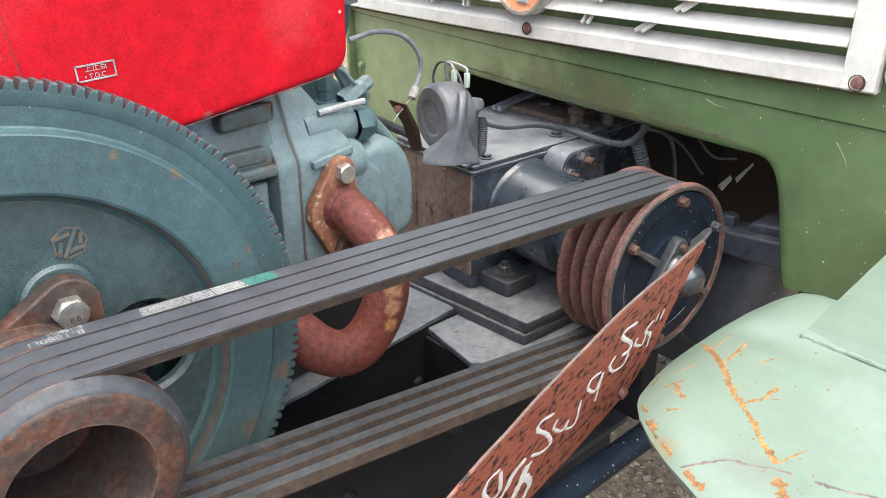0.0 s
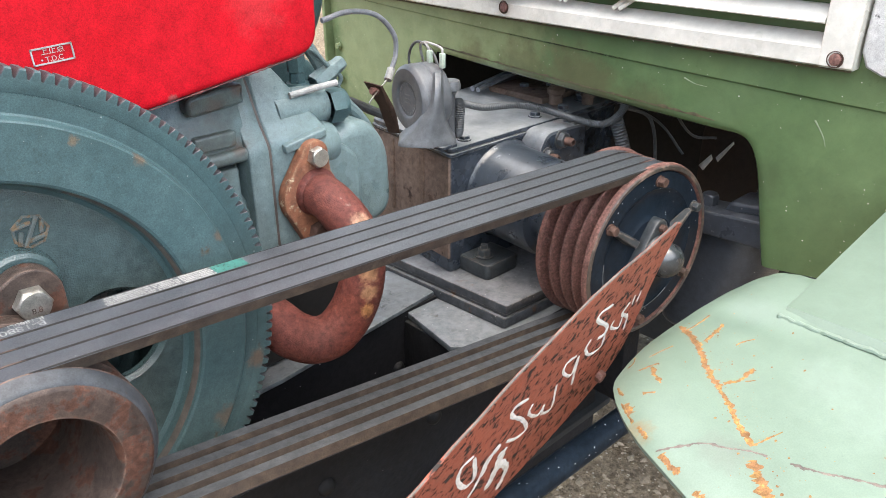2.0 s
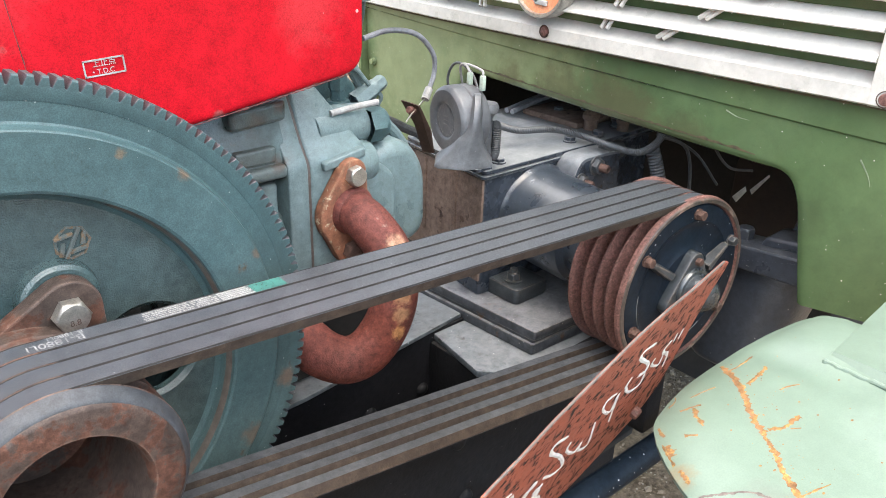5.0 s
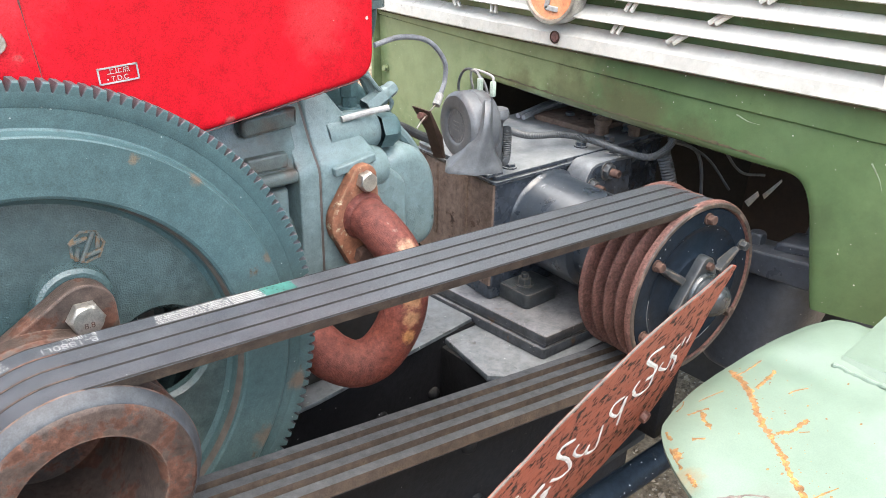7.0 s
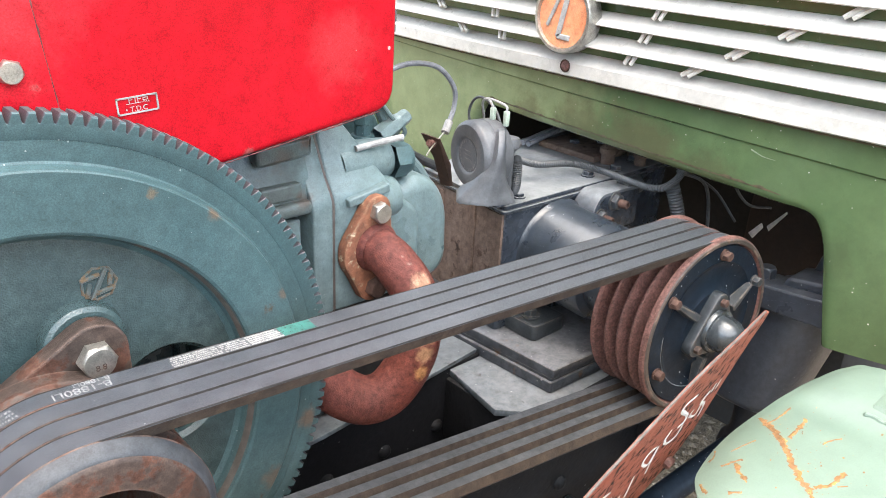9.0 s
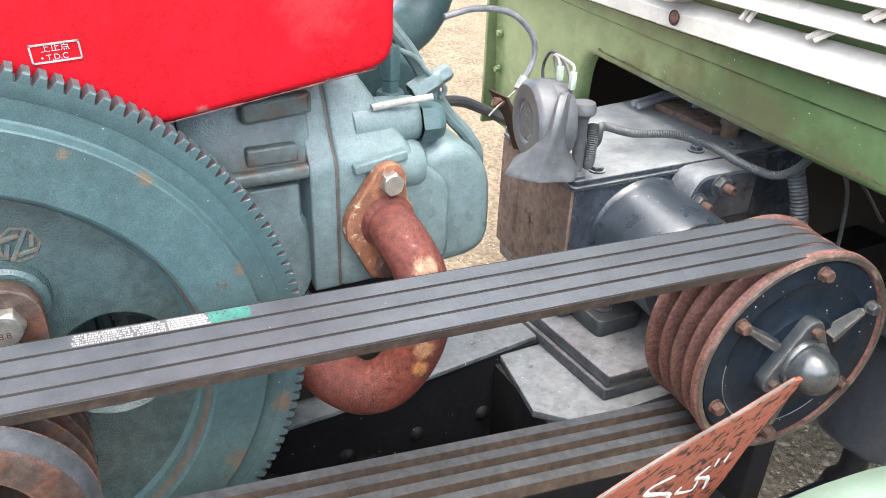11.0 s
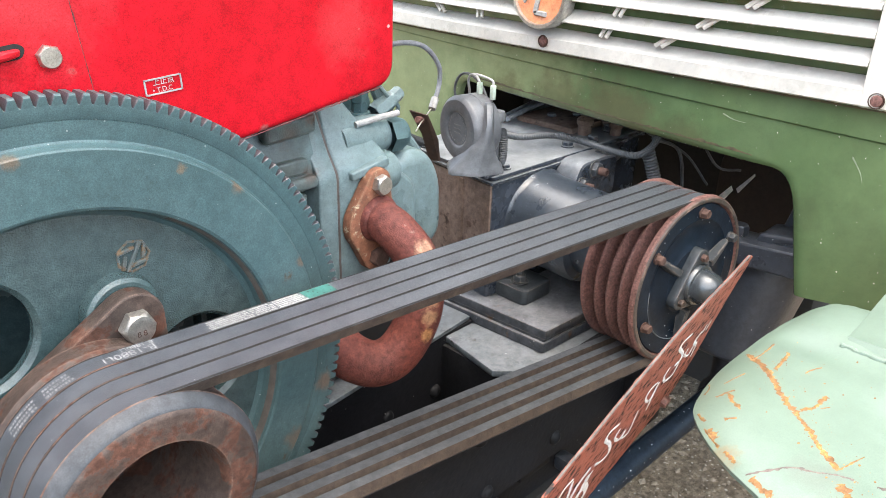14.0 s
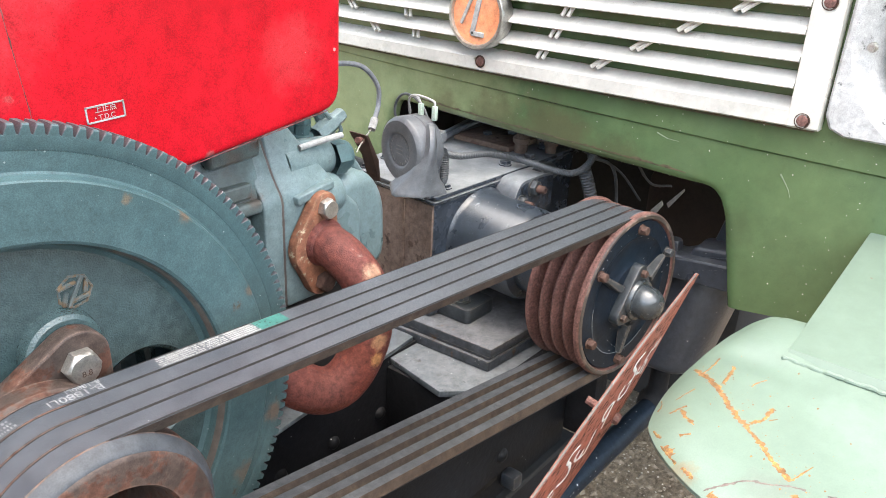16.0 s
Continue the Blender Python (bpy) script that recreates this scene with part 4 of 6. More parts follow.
# ---------------- red tank ----------------
def build_tank():
    tk = thing("fuel_tank", (0.3, 0.75, 1.0), "bright red painted sheet-metal engine tank", "tank")
    bm = bmesh.new()
    out = rounded([(0.110, 0.930), (0.458, 0.980), (0.463, 1.30), (0.110, 1.30)], [0.009, 0.022, 0.02, 0.009])
    prism(bm, out, 'y', 0.607, 0.92, 0.006, 4)
    bm.faces.ensure_lookup_table()
    front = min(bm.faces, key=lambda f: f.calc_center_median().y)
    loop = [v for v in front.verts]
    bm.faces.remove(front)
    mid = Vector((0.315, 0.607, 1.12))
    prev = loop
    for f in (0.96, 0.90, 0.80, 0.68, 0.54, 0.40, 0.26, 0.13):
        ring = []
        for v in loop:
            q = mid + (v.co - mid) * f
            q.y = 0.607 - 0.0010 * (1 - f) + 0.0011 * (1 - f) * noise.noise((q.x * 11, 0.0, q.z * 11)) + 0.00025 * noise.noise((q.x * 40, 3.0, q.z * 40))
            ring.append(bm.verts.new(q))
        for i in range(len(loop)):
            bm.faces.new((prev[i], prev[(i + 1) % len(loop)], ring[(i + 1) % len(loop)], ring[i]))
        prev = ring
    c = bm.verts.new((mid.x, 0.606, mid.z))
    for i in range(len(loop)):
        bm.faces.new((prev[i], prev[(i + 1) % len(loop)], c))
    part("body", bm, M_RED, tk)
    # chipped lower edge
    bm = bmesh.new()
    pts = [(0.185 + 0.0055 * i, 0.6092, 0.9405 + 0.0055 * i * 0.1453) for i in range(48)]
    tube(bm, pts, lambda f: 0.0003 + 0.0016 * abs(noise.noise((f * 37, 0.0, 1.0))), 6, 2)
    part("chipped_edge", bm, M_CHIP, tk, "chipped bare lower edge")
    bm = bmesh.new()
    # hood panel in strips round the slot
    prism(bm, rounded([(-0.32, 0.90), (0.1795, 0.9375), (0.138, 1.30), (-0.32, 1.30)], [0.02, 0.0035, 0.0035, 0.02]), 'y', 0.6036, 0.92, 0.0012, 3)
    part("hood_panel", bm, M_RED, tk)
    bm = bmesh.new()
    pts = [(0.1792 - 0.0415 * i / 60, 0.6046, 0.940 + 0.3625 * i / 60) for i in range(60)]
    tube(bm, pts, lambda f: 0.0004 + 0.0012 * abs(noise.noise((f * 41, 0.0, 4.0))), 6, 2)
    part("seam_edge", bm, M_CHIP, tk, "worn bare edge of the lapped seam")
    bm = bmesh.new()
    prism(bm, rounded([(0.04, 1.0325), (0.128, 1.0425), (0.131, 1.049), (0.126, 1.0525), (0.04, 1.042)], 0.004), 'y', 0.6031, 0.6044)
    part("slot", bm, M_DARK, tk, "dark elongated slot", smooth=0)
    bm = bmesh.new()
    tube(bm, [(0.04, 0.598, 1.0365), (0.115, 0.600, 1.0455), (0.126, 0.604, 1.047)], lambda f: 0.0048 - 0.003 * f, 10, 4)
    part("lever", bm, M_RED, tk, "red lever in the slot")
    bm = bmesh.new()
    hex_bolt(bm, (0.144, 0.6036, 1.042), (0, -1, 0), 0.0145, 0.006, 0.0, 0.2)
    part("bolt", bm, M_STEEL, tk, "zinc-plated hexagon bolt")
    # printed mark
    bm = bmesh.new()
    x0, x1, z0, z1, k = 0.2085, 0.2385, 1.0052, 1.0175, 0.0011
    for a, b, c, d in ((x0, x1, z0, z0 + k), (x0, x1, z1 - k, z1), (x0, x0 + k, z0, z1), (x1 - k, x1, z0, z1)):
        box(bm, a, b, 0.6058, 0.6072, c, d)
    bmesh.ops.transform(bm, matrix=pose(0.2235, 0, 1.0113, 0, -3.5, 0) @ pose(-0.2235, 0, -1.0113), verts=bm.verts)
    part("mark_border", bm, M_LABELWHITE, tk, "white label border", smooth=0)
    print_text("mark_text", "\u4e0a\u6b62\u70b9", 0.0058, pose(0.2235, 0.6059, 1.0143, 90, 0, 0) @ pose(0, 0, 0, 0, 0, 3.5), M_LABELWHITE, tk, "white label print")
    print_text("mark_text", "\u2022 T.D.C", 0.0052, pose(0.2225, 0.6059, 1.0084, 90, 0, 0) @ pose(0, 0, 0, 0, 0, 3.5), M_LABELWHITE, tk, "white label print")


build_tank()


# ---------------- engine head, intake and exhaust ----------------
def build_engine():
    en = thing("diesel_engine", (0.4, 0.75, 0.6), "pale teal painted single-cylinder diesel engine with rusty streaks", "engine")
    bm = bmesh.new()
    prism(bm, rounded([(-0.25, 0.60), (0.33, 0.60), (0.345, 0.757), (0.404, 0.765), (0.404, 0.865), (0.34, 0.865), (0.33, 0.93), (-0.25, 0.93)], 0.009), 'y', 0.685, 0.95, 0.005, 2)
    part("cylinder_block", bm, M_HEAD, en)
    for x0, x1, z0, z1, y0, nm in ((0.310, 0.408, 0.8705, 0.8845, 0.6605, "casting_rib"), (0.310, 0.404, 0.735, 0.745, 0.668, "casting_rib"), (0.350, 0.3945, 0.8875, 0.9035, 0.6645, "casting_pad"), (0.30, 0.396, 0.775, 0.864, 0.6705, "casting_pad")):
        bm = bmesh.new()
        box(bm, x0, x1, y0, 0.71, z0, z1, 0.0055 if nm == "casting_rib" else 0.003, 4)
        part(nm, bm, M_HEAD, en)
    bm = bmesh.new()
    prism(bm, [(0.6685, 0.874), (0.6685, 0.890), (0.674, 0.906), (0.692, 0.960), (0.72, 0.960), (0.72, 0.874)], 'x', 0.30, 0.408, 0.002)
    part("pocket_floor", bm, M_HEAD, en)
    # near-black block fills the shaded recess below the cylinder
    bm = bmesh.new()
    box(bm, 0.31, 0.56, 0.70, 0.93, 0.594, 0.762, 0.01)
    part("sump", bm, M_DARK, en, "near-black sump block standing for the shade below the cylinder")
    bm = bmesh.new()
    lathe(bm, [(0.0, -0.002), (0.075, -0.002), (0.080, 0.004), (0.080, 0.05)], (0.33, 0.672, 0.790), 40)
    part("bore_bulge", bm, M_HEAD, en)
    # head and flange: upright below, a sloped shoulder above
    shoulder = rounded([(0.658, 0.757), (0.658, 0.8805), (0.672, 0.9000), (0.700, 0.958), (0.92, 0.965), (0.92, 0.757)], [0.004, 0.009, 0.012, 0.02, 0.004, 0.004], 6)
    bm = bmesh.new()
    prism(bm, [(y, z) for y, z in shoulder], 'x', 0.4015, 0.4250, 0.0022, 3)
    part("block_flange", bm, M_HEAD, en)
    bm = bmesh.new()
    prism(bm, [(y + 0.0006, z - 0.0006) for y, z in shoulder], 'x', 0.4244, 0.4272)
    part("gasket", bm, M_EDGE, en, "dark brown head gasket edge", smooth=0)
    bm = bmesh.new()
    prism(bm, [(y, z) for y, z in shoulder], 'x', 0.4268, 0.4720, 0.0050, 5)
    for v in bm.verts:
        if v.co.x > 0.455:
            v.co.x += 0.62 * (0.940 - max(v.co.z, 0.884)) - 0.006
    part("cylinder_head", bm, M_HEAD, en)
    bm = bmesh.new()
    prism(bm, rounded([(0.430, 0.758), (0.540, 0.758), (0.540, 0.846), (0.512, 0.868), (0.430, 0.8785)], [0.006, 0.02, 0.02, 0.016, 0.004], 6), 'y', 0.6583, 0.80, 0.006, 4)
    part("head_face", bm, M_HEAD, en)
    bm = bmesh.new()
    prism(bm, rounded([(0.510, 0.745), (0.597, 0.752), (0.594, 0.842), (0.566, 0.880), (0.510, 0.876)], [0.026, 0.034, 0.036, 0.034, 0.026], 8), 'y', 0.668, 0.86, 0.016, 6)
    part("valve_cover", bm, M_HEAD, en)
    bm = bmesh.new()
    box(bm, -0.026, 0.026, -0.0035, 0.012, -0.0046, 0.0046, 0.0018, 3)
    bmesh.ops.transform(bm, matrix=pose(0.466, 0.6555, 0.8790, 0, -9, 0), verts=bm.verts)
    part("raised_rib", bm, M_HEAD, en)
    bm = bmesh.new()
    lathe(bm, [(0.0245, -0.02), (0.0240, 0.010), (0.0225, 0.036), (0.0215, 0.046), (0.018, 0.048), (0.0, 0.048)], (0.470, 0.6965, 0.900), 36, 'x')
    part("injector_boss", bm, M_HEAD, en)
    bm = bmesh.new()
    hex_bolt(bm, (0.516, 0.684, 0.900), (1, -0.1, 0), 0.034, 0.022, 0, 0.2, 0.3)
    part("injector_nut", bm, M_TEAL, en)
    bm = bmesh.new()
    tube(bm, [(0.468, 0.680, 0.921), (0.50, 0.678, 0.924), (0.526, 0.676, 0.9255)], 0.0034, 10, 3)
    part("breather_tube", bm, M_LABELWHITE, en, "short white plastic tube")
    bm = bmesh.new()
    prism(bm, rounded([(0.349, 0.922), (0.410, 0.927), (0.410, 0.946), (0.349, 0.942)], [0.009, 0.004, 0.004, 0.009]), 'y', 0.6690, 0.71, 0.004, 3)
    part("tank_bracket", bm, M_HEAD, en, "oblong cast bracket, rust-edged")
    bm = bmesh.new()
    lathe(bm, [(0.024, -0.030), (0.0235, 0.0), (0.021, 0.006), (0.014, 0.008), (0.0, 0.008)], (0.506, 0.676, 0.864), 32, 'x')
    part("stud_boss", bm, M_HEAD, en)
    # fuel unions
    for (x, y, z), d, w, h in (((0.500, 0.712, 0.905), (0, 0, 1), 0.026, 0.019), ((0.500, 0.712, 0.924), (0, 0, 1), 0.015, 0.012), ((0.500, 0.712, 0.936), (0, 0, 1), 0.018, 0.030), ((0.522, 0.712, 0.918), (0.85, 0.0, 0.42), 0.019, 0.032), ((0.551, 0.712, 0.932), (0.85, 0.0, 0.42), 0.015, 0.012)):
        bm = bmesh.new()
        hex_bolt(bm, (x, y, z), d, w, h, 0, 0.15, 0.4)
        part("fuel_union", bm, M_TEAL if x < 0.51 else M_HEAD, en)
    for pts, r in (([(0.50, 0.72, 0.985), (0.526, 0.72, 0.952), (0.542, 0.72, 0.924), (0.567, 0.72, 0.889), (0.588, 0.72, 0.866), (0.603, 0.722, 0.840), (0.606, 0.73, 0.79), (0.60, 0.74, 0.72)], 0.0072),
                   ([(0.50, 0.71, 0.965), (0.523, 0.71, 0.954), (0.537, 0.708, 0.938), (0.555, 0.708, 0.922), (0.552, 0.71, 0.911)], 0.0026),
                   ([(0.62, 0.84, 0.86), (0.66, 0.86, 0.848), (0.691, 0.86, 0.834), (0.72, 0.86, 0.818), (0.745, 0.855, 0.806)], 0.0068)):
        bm = bmesh.new()
        tube(bm, pts, r, 10, 6)
        part("fuel_line", bm, M_HOSE if r == 0.0068 else M_HEAD, en)
    bm = bmesh.new()
    prism(bm, rounded([(0.40, 0.86), (0.575, 0.86), (0.565, 0.925), (0.52, 0.952), (0.40, 0.955)], 0.014), 'y', 0.765, 0.93, 0.009, 3)
    part("intake_port", bm, M_TEAL, en, "teal casting behind the fuel unions")
    # intake elbow behind the tank
    bm = bmesh.new()
    tube(bm, [(0.615, 0.86, 1.12), (0.615, 0.86, 1.03), (0.612, 0.86, 0.985), (0.59, 0.855, 0.95), (0.55, 0.84, 0.938), (0.50, 0.83, 0.935)], 0.028, 24, 6)
    part("intake_elbow", bm, M_TEAL, en)
    bm = bmesh.new()
    lathe(bm, [(0.028, -0.012), (0.037, -0.010), (0.037, -0.002), (0.034, 0.0), (0.038, 0.003), (0.038, 0.016), (0.029, 0.020)], (0.615, 0.86, 1.015), 32, 'z')
    part("intake_flange", bm, M_HEAD, en)
    bm = bmesh.new()
    lathe(bm, [(0.0, 0.0), (0.05, 0.002), (0.085, 0.012), (0.092, 0.02), (0.092, 0.09), (0.0, 0.10)], (0.645, 0.86, 1.068), 40, 'z')
    part("air_cleaner_bowl", bm, M_STEEL, en, "bright metal air cleaner bowl")


build_engine()


EXH = [(0.467, 0.654, 0.827), (0.469, 0.630, 0.822), (0.473, 0.616, 0.813), (0.479, 0.599, 0.794), (0.481, 0.588, 0.768), (0.475, 0.584, 0.735), (0.462, 0.587, 0.705), (0.443, 0.592, 0.685), (0.422, 0.601, 0.680), (0.403, 0.613, 0.690), (0.390, 0.624, 0.705), (0.375, 0.645, 0.722)]


def build_exhaust():
    ex = thing("exhaust_pipe", (0.47, 0.6, 0.74), "heavily rusted bent exhaust elbow with bolted flange", "pipe")
    bm = bmesh.new()
    tube(bm, EXH, lambda f: 0.0225 + 0.004 * f, 28, 8)
    part("elbow", bm, M_PIPE, ex)
    bm = bmesh.new()
    lathe(bm, [(0.022, 0.0), (0.0262, -0.001), (0.0255, -0.004), (0.0235, -0.007), (0.021, -0.009)], (0.468, 0.6445, 0.825), 32)
    part("weld_bead", bm, M_PIPE, ex, "lumpy rusted weld bead")
    bm = bmesh.new()
    pts = []
    for cx, cz, r, a0, a1 in ((0.470, 0.864, 0.017, 20, 160), (0.462, 0.822, 0.034, 150, 220), (0.464, 0.782, 0.017, 200, 340), (0.462, 0.822, 0.034, -40, 40)):
        for i in range(11):
            a = radians(a0 + (a1 - a0) * i / 10)
            pts.append((cx + r * math.cos(a), cz + r * math.sin(a)))
    prism(bm, pts, 'y', 0.6435, 0.657, 0.002)
    part("flange", bm, M_FLANGE, ex, "oval rusted flange with flaking yellow paint")
    for x, z in ((0.470, 0.864), (0.465, 0.781)):
        bm = bmesh.new()
        hex_bolt(bm, (x, 0.6435, z), (0, -1, 0), 0.0195, 0.010, 0.0, 0.15, 0.5)
        part("bolt", bm, M_STEEL if z > 0.8 else M_RUSTBOLT, ex, "bright hexagon bolt" if z > 0.8 else "rusted hexagon bolt")


build_exhaust()


# ---------------- gearbox, base, frame ----------------
def build_gearbox():
    gb = thing("gearbox", (0.82, 0.75, 0.65), "black cast-metal gearbox with dusty top and mud-brown side", "gearbox")
    bm = bmesh.new()
    prism(bm, rounded([(0.716, 0.695), (0.95, 0.688), (1.10, 0.70), (1.10, 0.90), (0.735, 0.872)], 0.006), 'z', 0.617, 0.790, 0.003)
    part("case", bm, M_BLACK, gb)
    bm = bmesh.new()
    prism(bm, rounded([(0.711, 0.690), (0.94, 0.684), (1.12, 0.69), (1.12, 0.92), (0.731, 0.878)], 0.008), 'z', 0.790, 0.7945, 0.001)
    part("lid_flange", bm, M_BLACK, gb)
    bm = bmesh.new()
    prism(bm, rounded([(0.7125, 0.6915), (0.94, 0.6855), (1.12, 0.69), (1.12, 0.92), (0.7325, 0.8765)], 0.008), 'z', 0.7955, 0.802, 0.0015)
    part("lid", bm, M_BLACK, gb, "dusty bolted lid")
    bm = bmesh.new()
    prism(bm, [(0.7130, 0.6952), (0.7165, 0.6948), (0.7355, 0.8730), (0.7315, 0.8734)], 'z', 0.640, 0.7885, 0.0006)
    part("side_panel", bm, M_BROWN, gb, "mud-brown side panel")
    for f, w in ((0.32, 0.004), (0.72, 0.004)):
        bm = bmesh.new()
        x, y = 0.7135 + 0.019 * f, 0.697 + 0.178 * f
        box(bm, x - 0.003, x + 0.002, y - 0.005, y + 0.005, 0.675, 0.785, 0.002)
        part("side_rib", bm, M_BROWN, gb)
    bm = bmesh.new()
    lathe(bm, [(0.071, 0.004), (0.071, -0.004), (0.0685, -0.007), (0.0665, -0.012), (0.0655, -0.10), (0.062, -0.108), (0.05, -0.110), (0.05, -0.165)], (PX, 0.692, PZ + 0.002), 72)
    bmesh.ops.transform(bm, matrix=Matrix.Translation((PX, 0.431, PZ)) @ Matrix.Rotation(radians(-6.0), 4, 'Z') @ Matrix.Translation((-PX, -0.431, -PZ)), verts=bm.verts)
    part("shaft_housing", bm, M_HOUSING, gb, "round gloss-black shaft housing")
    bm = bmesh.new()
    prism(bm, rounded([(0.848, 0.735), (0.955, 0.735), (0.955, 0.797), (0.915, 0.800), (0.862, 0.800), (0.846, 0.775)], 0.012), 'y', 0.650, 0.69, 0.005)
    part("valve_block", bm, M_BLACK, gb)
    for x, z, w in ((0.892, 0.785, 0.0205), (0.861, 0.769, 0.0165)):
        bm = bmesh.new()
        hex_bolt(bm, (x, 0.650, z), (0, -1, 0), w, 0.008, w * 0.68)
        bolt = part("bolt", bm, M_DUSTBLACK, gb)
        bm = bmesh.new()
        lathe(bm, [(w * 0.30, 0.0), (w * 0.30, -0.016), (w * 0.24, -0.018), (w * 0.18, -0.018), (w * 0.18, -0.012), (0, -0.012)], (x, 0.645, z), 16)
        part("stud_end", bm, M_RUSTBOLT, bolt, "rusty hollow stud end")
    bm = bmesh.new()
    lathe(bm, [(0.0, 0.0), (0.011, 0.0), (0.013, 0.002), (0.013, 0.040), (0.0, 0.040)], (0.925, 0.664, 0.792), 24, 'x')
    part("lug", bm, M_DUSTBLACK, gb, "round black lug")
    # lid bolts and studs
    for x, y, h in ((0.908, 0.712, 0.006), (0.755, 0.708, 0.005), (1.004, 0.816, 0.012), (1.04, 0.79, 0.012), (0.985, 0.775, 0.006), (0.80, 0.86, 0.005), (0.745, 0.85, 0.005), (1.03, 0.72, 0.008), (0.965, 0.705, 0.006)):
        bm = bmesh.new()
        hex_bolt(bm, (x, y, 0.802), (0, 0, 1), 0.015, h, 0.010)
        part("lid_bolt", bm, M_BLACK, gb)
    bm = bmesh.new()
    box(bm, 0.965, 1.09, 0.745, 0.86, 0.801, 0.812, 0.004)
    part("top_plate", bm, M_BROWN, gb, "dirty brown plate on the lid")
    for dy in (0.0, 0.012):
        bm = bmesh.new()
        tube(bm, [(0.93, 0.862 - dy, 0.812), (0.99, 0.868 - dy, 0.818), (1.05, 0.874 - dy, 0.822)], 0.0042, 8, 3)
        part("selector_rod", bm, M_CABLE, gb, "grey steel rod")
    for x, y, z, r, h in ((0.985, 0.735, 0.802, 0.011, 0.030), (1.02, 0.700, 0.802, 0.009, 0.022), (1.055, 0.735, 0.802, 0.012, 0.026)):
        bm = bmesh.new()
        lathe(bm, [(r, 0.0), (r, h * 0.5), (r * 1.25, h * 0.55), (r * 1.25, h * 0.8), (r * 0.7, h), (0.0, h)], (x, y, z), 16, 'z')
        part("breather_plug", bm, M_BROWN, gb, "mud-brown threaded plug")
    # foot with bolt
    bm = bmesh.new()
    prism(bm, rounded([(0.735, 0.640), (0.80, 0.640), (0.80, 0.70), (0.735, 0.70)], 0.010), 'z', 0.617, 0.640, 0.003)
    part("foot", bm, M_DUSTBLACK, gb)
    bm = bmesh.new()
    hex_bolt(bm, (0.757, 0.668, 0.640), (0, 0, 1), 0.017, 0.010, 0.013)
    lathe(bm, [(0.005, 0.0), (0.005, 0.018), (0.0, 0.018)], (0.757, 0.668, 0.640), 12, 'z')
    part("foot_bolt", bm, M_DUSTBLACK, gb)


build_gearbox()


